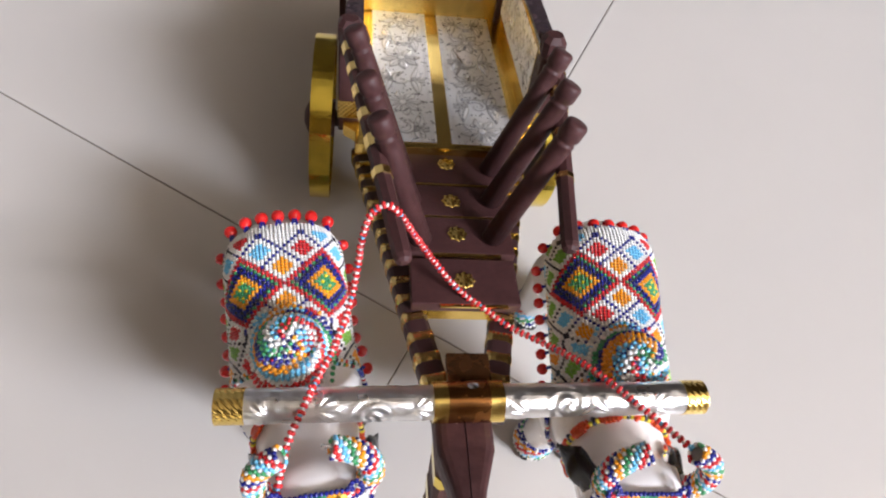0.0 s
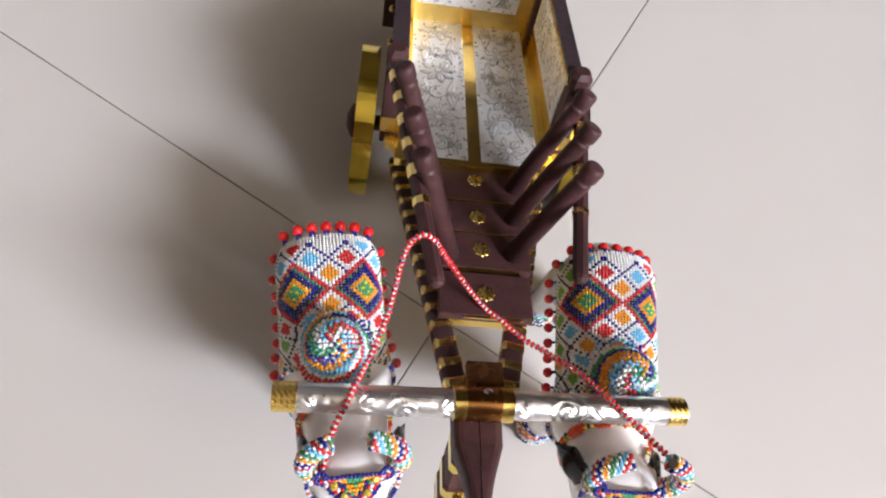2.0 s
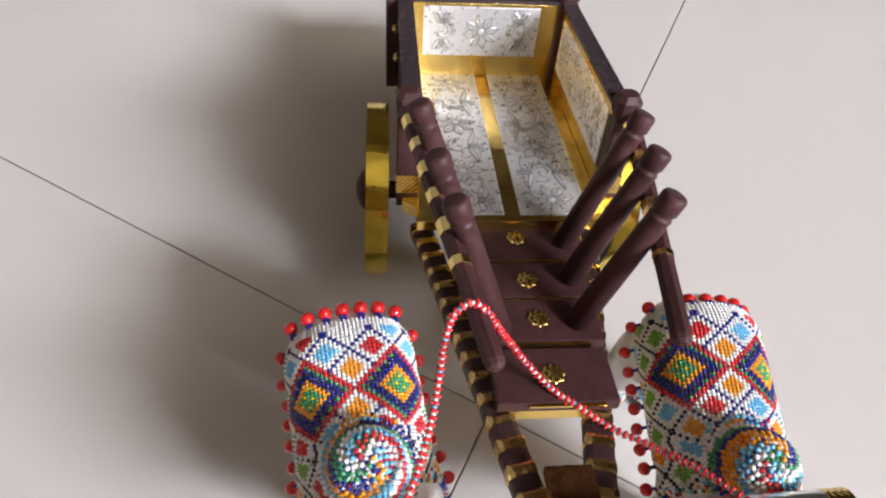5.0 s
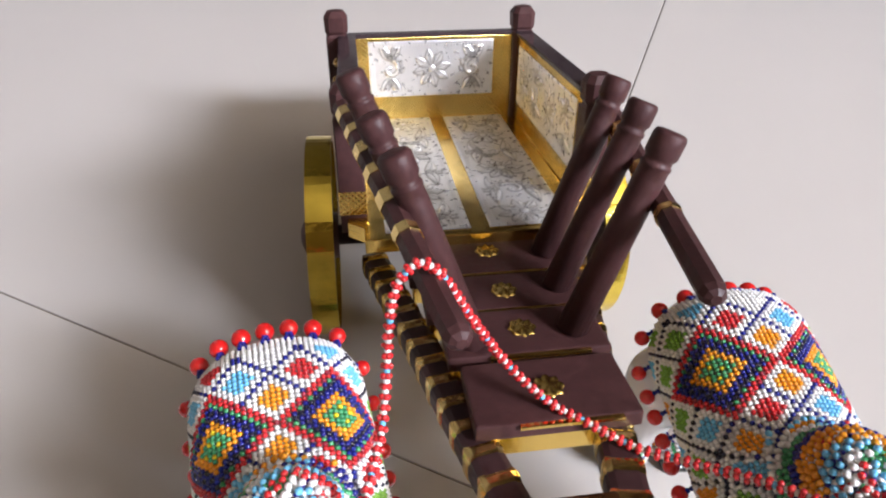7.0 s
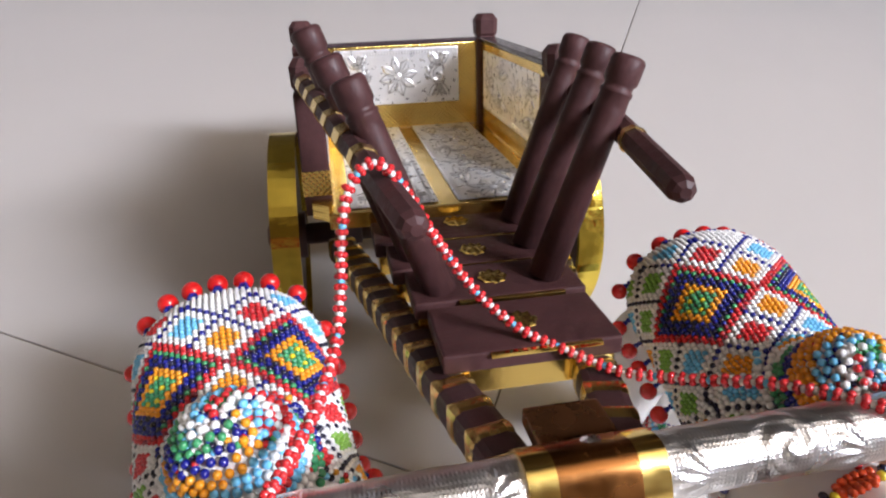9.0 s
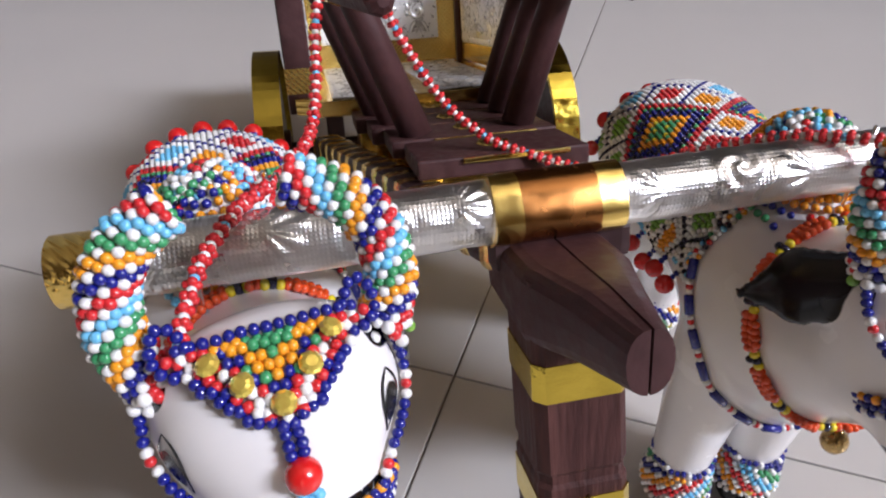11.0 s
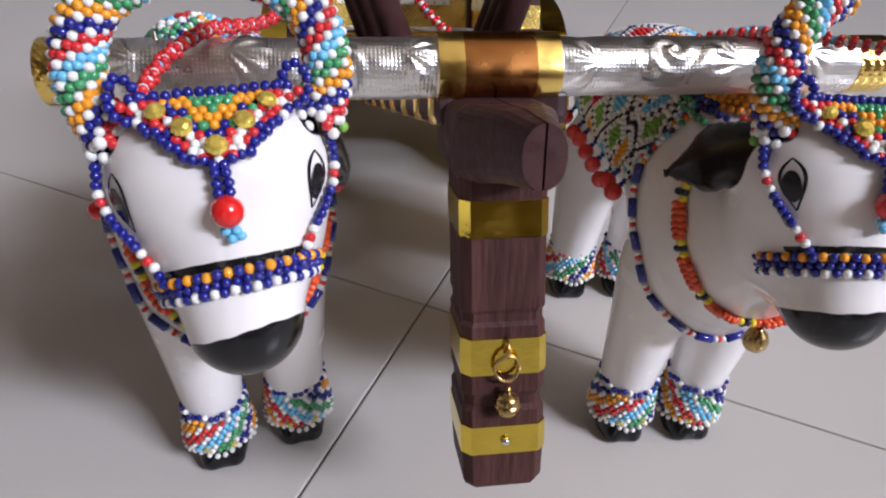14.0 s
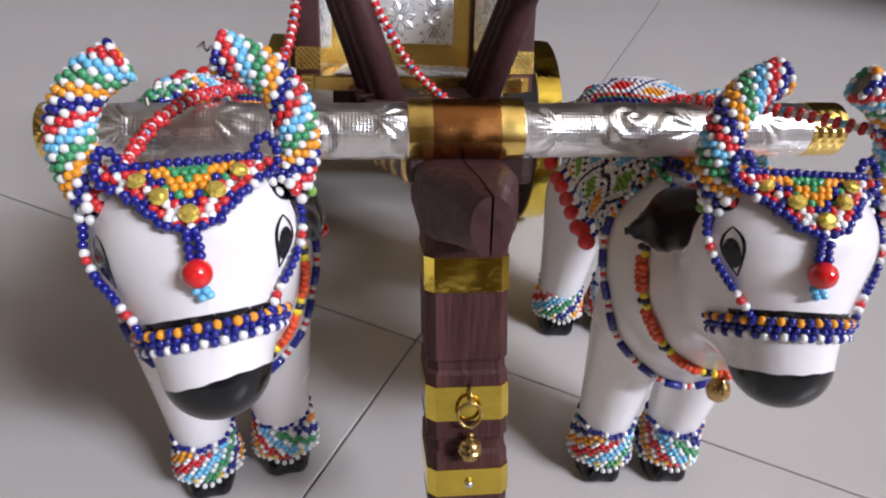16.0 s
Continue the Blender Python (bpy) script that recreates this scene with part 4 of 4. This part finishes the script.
def emboss(parent, w, l, at, turn, seed, name="embossed_panel", label="embossed silver foil panel with flowers and scrolls"):
    """A foil sheet pressed with flowers, scrolls, leaves and a beaded border; w across x, l along y."""
    nx, ny = round(w / 0.00048), round(l / 0.00048)
    X, Y = np.meshgrid(np.linspace(-w / 2, w / 2, nx + 1), np.linspace(-l / 2, l / 2, ny + 1), indexing="ij")
    Z, shade_mask = np.zeros_like(X), np.zeros_like(X)
    inside = np.minimum(w / 2 - np.abs(X), l / 2 - np.abs(Y))

    def raise_to(h):
        np.maximum(Z, h, out=Z)

    def leaf(c, a, ln, wd, bend=0.0, h=0.00062):
        u = (X - c[0]) * math.cos(a) + (Y - c[1]) * math.sin(a)
        v = -(X - c[0]) * math.sin(a) + (Y - c[1]) * math.cos(a) - bend * u * u / ln
        k = np.clip(u / ln, 0, 1)
        half = wd * np.sin(math.pi * k ** 0.8) + 1e-6
        q = np.clip(1 - (v / half) ** 2, 0, 1)
        # outline and midrib get the groove's shade as darker colour
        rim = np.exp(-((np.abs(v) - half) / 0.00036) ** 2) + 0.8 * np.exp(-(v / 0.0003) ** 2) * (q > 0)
        np.maximum(shade_mask, np.where((u > 0) & (u < ln), rim, 0), out=shade_mask)
        raise_to(np.where((u > 0) & (u < ln), h * q - 0.00034 * np.exp(-(v / 0.00042) ** 2) * (q > 0), 0))

    def flower(c, size):
        for k in range(8):
            a = 2 * math.pi * k / 8 + 0.2
            leaf((c[0] + 0.15 * size * math.cos(a), c[1] + 0.15 * size * math.sin(a)), a, size * 0.85, size * 0.23)
        r = np.hypot(X - c[0], Y - c[1]) / (size * 0.2)
        raise_to(0.0009 * np.sqrt(np.clip(1 - r * r, 0, 1)))

    def scroll(c, size, a, hand):
        near = np.full_like(X, 1.0)
        for k in np.linspace(0.12, 1, 40):
            t = a + hand * k * 7.0
            d = np.hypot(X - c[0] - size * k * math.cos(t), Y - c[1] - size * k * math.sin(t))
            raise_to(0.0006 * np.exp(-(d / (0.00045 + 0.00055 * k)) ** 2))
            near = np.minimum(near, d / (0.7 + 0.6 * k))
        # the scroll's edges carry painted shade too
        np.maximum(shade_mask, np.exp(-((near - 0.0009) / 0.0003) ** 2), out=shade_mask)
        for k in range(4):
            t = a + hand * (7.0 - k * 0.55)
            leaf((c[0] + size * math.cos(t), c[1] + size * math.sin(t)), t + hand * 0.7, size * 0.75, size * 0.20, hand * 0.4)

    long, wide = max(w, l), min(w, l)
    n = round(long / (wide * 0.72))
    spot = (lambda p, q: (p, q)) if w > l else (lambda p, q: (q, p))
    for k in range(n):
        p = (k - (n - 1) / 2) * long / n
        if (k - n // 2 + seed * (n > 3)) % 2 == 0:
            flower(spot(p, 0), wide * 0.36)
            continue
        scroll(spot(p, 0), wide * 0.17, 0.6 + k, 1 if k % 4 < 2 else -1)
        for e in (-1, 1):
            for f in (-1, 1):
                c = spot(p - e * wide * 0.04, f * wide * 0.16)
                q = spot(e, 0.75 * f)
                leaf(c, math.atan2(q[1], q[0]), wide * 0.46, wide * 0.085, 0.45 * e * f)
                q = spot(e * 0.35, f)
                leaf(c, math.atan2(q[1], q[0]), wide * 0.26, wide * 0.055, -0.4 * e * f)
    Z *= 1.1 * np.clip((inside - 0.0030) / 0.0006, 0, 1)
    shade_mask *= np.clip((inside - 0.0030) / 0.0006, 0, 1)
    raise_to(0.00045 * np.exp(-((inside - 0.0011) / 0.0004) ** 2))
    along = np.where(w / 2 - np.abs(X) < l / 2 - np.abs(Y), Y, X)
    raise_to(0.00045 * np.exp(-((inside - 0.0023) / 0.00045) ** 2) * (0.5 + 0.5 * np.cos(along * 2 * math.pi / 0.0016)))
    Z += 0.0002
    m = ny + 1
    V = np.stack([X, Y, Z], -1).reshape(-1, 3)
    I, J = np.meshgrid(np.arange(nx), np.arange(ny), indexing="ij")
    q = (I * m + J).ravel()
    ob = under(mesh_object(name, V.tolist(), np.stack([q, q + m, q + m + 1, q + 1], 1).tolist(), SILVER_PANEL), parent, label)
    ob.data.attributes.new("painted_shade", "FLOAT", "POINT").data.foreach_set("value", np.clip(shade_mask, 0, 1).astype(np.float32).ravel())
    ob.matrix_local = Matrix.Translation(at) @ turn
    return ob


FLAT = Matrix()
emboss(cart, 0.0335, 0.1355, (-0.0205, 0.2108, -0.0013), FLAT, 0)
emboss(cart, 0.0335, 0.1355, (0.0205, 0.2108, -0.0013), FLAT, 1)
for s in (-1, 1):
    x = s * 0.0465
    wall = part("side_panel", block((0.0050, 0.1110, 0.0450), (x, 0.2215, 0.0215), 0.0006), GOLD, cart, "gold foil lined side panel with a dark top rail")
    part("top_rail", block((0.0090, 0.1130, 0.0022), (x + s * 0.0009, 0.2215, 0.0451), 0.0005), TRIM_DARK, wall, "glossy dark rail")
    part("outer_board", block((0.0016, 0.1120, 0.0440), (x + s * 0.0034, 0.2215, 0.0212), 0.0003), WOOD, wall, "dark brown outer board")
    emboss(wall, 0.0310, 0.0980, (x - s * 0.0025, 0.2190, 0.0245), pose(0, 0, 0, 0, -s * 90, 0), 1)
    for k in range(3):
        v, f = lathe([(0.0005, 0.003), (0.0014, 0.0022), (0.0019, 0.0008), (0.0018, -0.0006), (0.0008, -0.0018)], 12)
        sb = under(mesh_object("jingle", v, f, BRASS), wall)
        sb.location = (x + s * 0.0066, 0.190 + k * 0.034, 0.0360)
back = part("back_panel", block((0.0910, 0.0050, 0.0450), (-0.0025, 0.2800, 0.0215), 0.0006), GOLD_SOFT, cart, "gold foil back panel with a silver floral inset")
part("top_rail", block((0.0890, 0.0062, 0.0020), (-0.0025, 0.2800, 0.0450), 0.0004), TRIM_DARK, back)
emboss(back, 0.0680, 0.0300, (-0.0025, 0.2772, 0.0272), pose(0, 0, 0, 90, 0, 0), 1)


def knob_post(x, y, z0, z1, w=0.0088):
    """A square post with an eight-sided knob."""
    rings = []
    for z, k, c in ((z0, 1.0, 0.0006), (z1 - 0.0130, 1.0, 0.0006), (z1 - 0.0115, 0.86, 0.0012), (z1 - 0.0100, 1.05, 0.0022), (z1 - 0.0030, 1.10, 0.0026), (z1, 0.72, 0.0020)):
        h = w * k / 2
        rings.append([Vector((x + a, y + b, z)) for a, b in ((-h + c, -h), (h - c, -h), (h, -h + c), (h, h - c), (h - c, h), (-h + c, h), (-h, h - c), (-h, -h + c))])
    return part("corner_post", stack_rings(rings), WOOD, cart, "dark brown corner post with a faceted knob")


for s in (-1, 1):
    knob_post(-0.0525 if s < 0 else 0.0475, 0.2800, -0.008, 0.0580, 0.0112)
    fp = knob_post(s * 0.0490, 0.1640, -0.008, 0.0520, 0.0105)
    band(fp, (s * 0.049, 0.164, 0.0), (s * 0.049, 0.164, 0.010), 0.0105, 0.0105, GOLD_SOFT, up=(0, 1, 0))

# stakes along both sides, leaning outwards
STAKES = {1: ((0.0175, 0.0815, 0.0422, 0.0867, 0.0560), (0.0195, 0.1060, 0.0455, 0.1135, 0.0565), (0.0215, 0.1290, 0.0470, 0.1390, 0.0570)),
          -1: ((-0.0145, 0.0790, -0.0365, 0.0857, 0.0545), (-0.0180, 0.1040, -0.0415, 0.1085, 0.0575), (-0.0215, 0.1270, -0.0470, 0.1330, 0.0640))}
for s, some in STAKES.items():
    for x0, y0, x1, y1, z1 in some:
        a, b = Vector((x0, y0, -0.0065)), Vector((x1, y1, z1))
        d = (b - a).normalized()
        L = (b - a).length
        prof = [(0, 0.0050), (L - 0.0150, 0.0046), (L - 0.0112, 0.0044), (L - 0.0108, 0.0047), (L - 0.0098, 0.0047), (L - 0.0094, 0.0042), (L - 0.0082, 0.0042), (L - 0.0070, 0.0050), (L - 0.0014, 0.0050), (L - 0.0003, 0.0044), (L, 0.0036)]
        v, f = sweep([a + d * t for t, _ in prof], [r for _, r in prof], 18)
        under(mesh_object("stake", v, f, WOOD), cart, "round dark brown stake with a turned head")

# side rails that run forward past the stakes
RAILS = {1: (Vector((0.0505, 0.160, 0.0420)), Vector((0.0355, 0.0394, 0.0317))), -1: (Vector((-0.0500, 0.160, 0.0440)), Vector((-0.0265, 0.0310, 0.0320)))}
for s, (a, b) in RAILS.items():
    d = (b - a).normalized()
    v, f = sweep([a, b - d * 0.003, b - d * 0.001, b], [0.0039, 0.0036, 0.0029, 0.0014], 8)
    rail = under(mesh_object("side_rail", v, f, WOOD, smooth=False), cart, "dark faceted side rail with gold foil bands")
    for t, w in ((0.05, 0.05), (0.17, 0.04), (0.28, 0.05), (0.40, 0.04), (0.52, 0.05), (0.66, 0.03)) if s < 0 else ((0.05, 0.05), (0.22, 0.05), (0.46, 0.07), (0.68, 0.02)):
        v, f = sweep([a.lerp(b, t), a.lerp(b, t + w)], [0.0041, 0.0041], 8)
        under(mesh_object("gold_band", v, f, GOLD_SHAFT, smooth=False), rail)

# wheels
AXLE = Vector((0, 0.1840, 0.0475))
for s in (-1, 1):
    c = TO_CART @ Vector((s * 0.0642, AXLE.y, AXLE.z))
    wh = new("wheel")
    wh.parent = cart
    wh.matrix_local = Matrix.Translation(c) @ Matrix.Rotation(radians(91.5 if s < 0 else 90), 4, "Y")
    tagged(wh, "wooden disc wheel with a broad gold foil rim")
    R, T = 0.0475, 0.0112
    ring = [(R - 0.0022, -T / 2), (R, -T / 2), (R, T / 2), (R - 0.0022, T / 2)]
    V, F, n = [], [], 72
    for k in range(n):
        t = 2 * math.pi * k / n
        V += [(r * math.cos(t), r * math.sin(t), z) for r, z in ring]
    for k in range(n):
        for q in range(4):
            F.append((k * 4 + q, k * 4 + (q + 1) % 4, (k + 1) % n * 4 + (q + 1) % 4, (k + 1) % n * 4 + q))
    under(mesh_object("rim", V, F, GOLD_LEMON, smooth=False), wh, "broad gold foil rim")
    v, f = lathe([(R - 0.0025, -0.0030), (R - 0.0025, 0.0030)], 72)
    under(mesh_object("disc", v, f, WOOD_DARK, smooth=False), wh, "dark brown wooden disc")
    hub = [(0.0110, -0.0065), (0.0110, 0.0075), (0.0075, 0.0095), (0.0040, 0.0110)] if s > 0 else [(0.0040, -0.0110), (0.0075, -0.0095), (0.0110, -0.0075), (0.0110, 0.0065)]
    v, f = lathe(hub, 24)
    under(mesh_object("hub", v, f, WOOD), wh, "turned brown hub")
a, b = TO_CART @ Vector((-0.066, AXLE.y, AXLE.z)), TO_CART @ Vector((0.066, AXLE.y, AXLE.z))
rod("axle", a, b, 0.0050, WOOD_DARK, cart, "dark wooden axle")
for s in (-1, 1):
    q = TO_CART @ Vector((s * 0.036, AXLE.y, AXLE.z))
    bar("axle_block", (q.x, q.y, q.z - 0.004), (q.x, q.y, -0.0070), 0.008, 0.016, WOOD_DARK, cart, up=(0, 1, 0))

# ---------------------------------------------------------------- yoke
YA, YB = Vector((-0.0893, -0.0045, 0.1308)), Vector((0.0890, -0.0012, 0.1320))
yd = (YB - YA).normalized()
yoke = thing("yoke", Matrix.Translation((YA + YB) / 2), "round yoke wrapped in embossed silver foil with gold ends", "yoke")
TO_YOKE = Matrix.Translation(-(YA + YB) / 2)
ya, yb = TO_YOKE @ YA, TO_YOKE @ YB


SHELLS = [(0.018, 0.1, 0.0085), (0.034, -0.3, 0.009), (0.053, 0.4, 0.0085), (0.068, -0.2, 0.007), (0.109, 0.2, 0.008), (0.125, -0.3, 0.010), (0.141, 0.3, 0.009), (0.156, -0.1, 0.008)]


def relief(u, w):
    """Fluted shells and curling leaves pressed into foil: u along the yoke, w round it."""
    z = 0.0
    for k, (u0, ang, size) in enumerate(SHELLS):
        du, dw = (u - u0) * (1 if k % 2 else -1), ((w - ang + math.pi) % (2 * math.pi) - math.pi) * 0.0063
        d = math.hypot(du, dw) / size
        if d < 1:
            fan = math.atan2(dw, du)
            if k % 3 == 2:
                z += math.cos(d * 15 + fan * 2) * 0.00026 * (1 - d) ** 0.4
            elif abs(fan) < 1.35:
                z += (0.5 + 0.5 * math.cos(fan * 13)) * 0.00055 * math.sin(math.pi * min(1, d * 1.05)) ** 0.7
    return z


def wrapped(name, t0, t1, r, mat, label, rough=0.00012, pressed=False, square=0):
    """Foil wrapped round the yoke between two places along it, slightly crumpled; square flattens its sides."""
    L = (t1 - t0)
    n, m = (110, int(L / 0.0005)) if pressed else (48, max(3, int(L / 0.0012)))
    rnd = random.Random(int(t0 * 1e5))
    V, F = [], []
    e1 = Vector((0, -0.75, 0.66))
    e1 = (e1 - yd * e1.dot(yd)).normalized()
    e2 = yd.cross(e1)
    for i in range(m + 1):
        c = ya + yd * (t0 + L * i / m)
        for k in range(n):
            t = 2 * math.pi * k / n
            q = r + rough * (noise.noise(Vector((L * i / m * 290, math.cos(t) * 2.2, math.sin(t) * 2.2 + t0 * 50))) + (0 if pressed else 0.4 * rnd.uniform(-1, 1) * (0 < i < m)))
            if square:
                q /= (abs(math.cos(t)) ** square + abs(math.sin(t)) ** square) ** (1 / square)
            if pressed and 0 < i < m:
                q += relief(t0 + L * i / m, t)
            V.append(c + (e1 * math.cos(t) + e2 * math.sin(t)) * q)
    for i in range(m):
        for k in range(n):
            F.append((i * n + k, i * n + (k + 1) % n, (i + 1) * n + (k + 1) % n, (i + 1) * n + k))
    V += V[:n] + V[m * n:(m + 1) * n]  # the end faces have corners of their own, so that the edges stay sharp
    F += [tuple(reversed(range((m + 1) * n, (m + 2) * n))), tuple(range((m + 2) * n, (m + 3) * n))]
    ob = under(mesh_object(name, V, F, mat), yoke, label)
    for face in list(ob.data.polygons)[-2:]:
        face.use_smooth = False
    return ob


LY = (YB - YA).length
wrapped("gold_cap", 0.0, 0.0100, 0.0064, GOLD_SOFT, "patterned gold end cap", 0.00005)
wrapped("gold_cap", LY - 0.0085, LY, 0.0064, GOLD_SOFT, "patterned gold end cap", 0.00005)
wrapped("foil_wrap", 0.0100, LY - 0.0085, 0.0062, SILVER_HATCH, "crumpled embossed silver foil", 0.00020, pressed=True)
MID = 0.0878
wrapped("clamp_band", MID - 0.0075, MID + 0.0075, 0.0068, COPPER, "copper-brown foil clamp", 0.00004, square=2.9)
wrapped("clamp_edge", MID - 0.0128, MID - 0.0075, 0.0068, GOLD, "bright gold clamp edge", 0.00004, square=2.9)
wrapped("clamp_edge", MID + 0.0075, MID + 0.0128, 0.0068, GOLD, "bright gold clamp edge", 0.00004, square=2.9)

part("strap", block((0.0165, 0.020, 0.0040), (0, 0.0085, -0.0060), 0.0008), COPPER_DARK, cart, "brown foil strap over the yoke")
v, f = lathe([(0.0030, 0), (0.0032, 0.0006), (0.0026, 0.0018), (0.0012, 0.0026), (0.0003, 0.0028)], 9)
bolt = under(mesh_object("bolt", v, f, STEEL, smooth=False), cart, "faceted steel bolt head")
bolt.location = (0, 0.0010, -0.0022)
for t in (0.021, LY - 0.021):
    c = YA + yd * t
    pin = thing("yoke_pin", Matrix.Translation(c), "thin grey metal pin through the yoke", "pin", "yoke pins")
    v, f = sweep([Vector((0, 0, 0.0078)), Vector((0, 0, -0.020))], [0.0005, 0.0005], 10)
    under(mesh_object("shank", v, f, STEEL), pin)

# ---------------------------------------------------------------- beaded rein
REIN = [(-0.0660, -0.0335, 0.1360), (-0.0636, -0.0185, 0.1385), (-0.0588, -0.0060, 0.1394), (-0.0550, 0.0040, 0.1372), (-0.0500, 0.0160, 0.1345), (-0.0450, 0.0320, 0.1345), (-0.0425, 0.0440, 0.1410), (-0.0412, 0.0515, 0.1500),
        (-0.0386, 0.0578, 0.1575), (-0.0332, 0.0603, 0.1618), (-0.0280, 0.0592, 0.1580), (-0.0235, 0.0574, 0.1500), (-0.0180, 0.0561, 0.1395), (-0.0100, 0.0523, 0.1275), (0.0000, 0.0447, 0.1203), (0.0100, 0.0383, 0.1180),
        (0.0210, 0.0305, 0.1172), (0.0330, 0.0225, 0.1215), (0.0450, 0.0110, 0.1315), (0.0560, -0.0020, 0.1390), (0.0700, -0.0160, 0.1415), (0.0830, -0.0280, 0.1420)]
rein = thing("beaded_rein", pose(0, 0, 0), "red, white and pale blue bead rein hung over the rail", "rein")
cord = resample(REIN, 0.00120)
rb = []
for i, (p, d, a, b) in enumerate(frames_along(cord)):
    if i % 2:  # a single pale bead between rings of red ones
        rb.append((tuple(p), tuple(d), 0.00092, "b" if i % 10 == 1 else "w"))
        continue
    for k in range(4):
        t = 2 * math.pi * k / 4 + i * 0.40
        rb.append((tuple(p + a * 0.00078 * math.cos(t) + b * 0.00078 * math.sin(t)), tuple(d), 0.00090, "r"))
beadwork("bead_rope", rb, rein, seg=7, rings=5, kind="stuff")

floor_tiles()
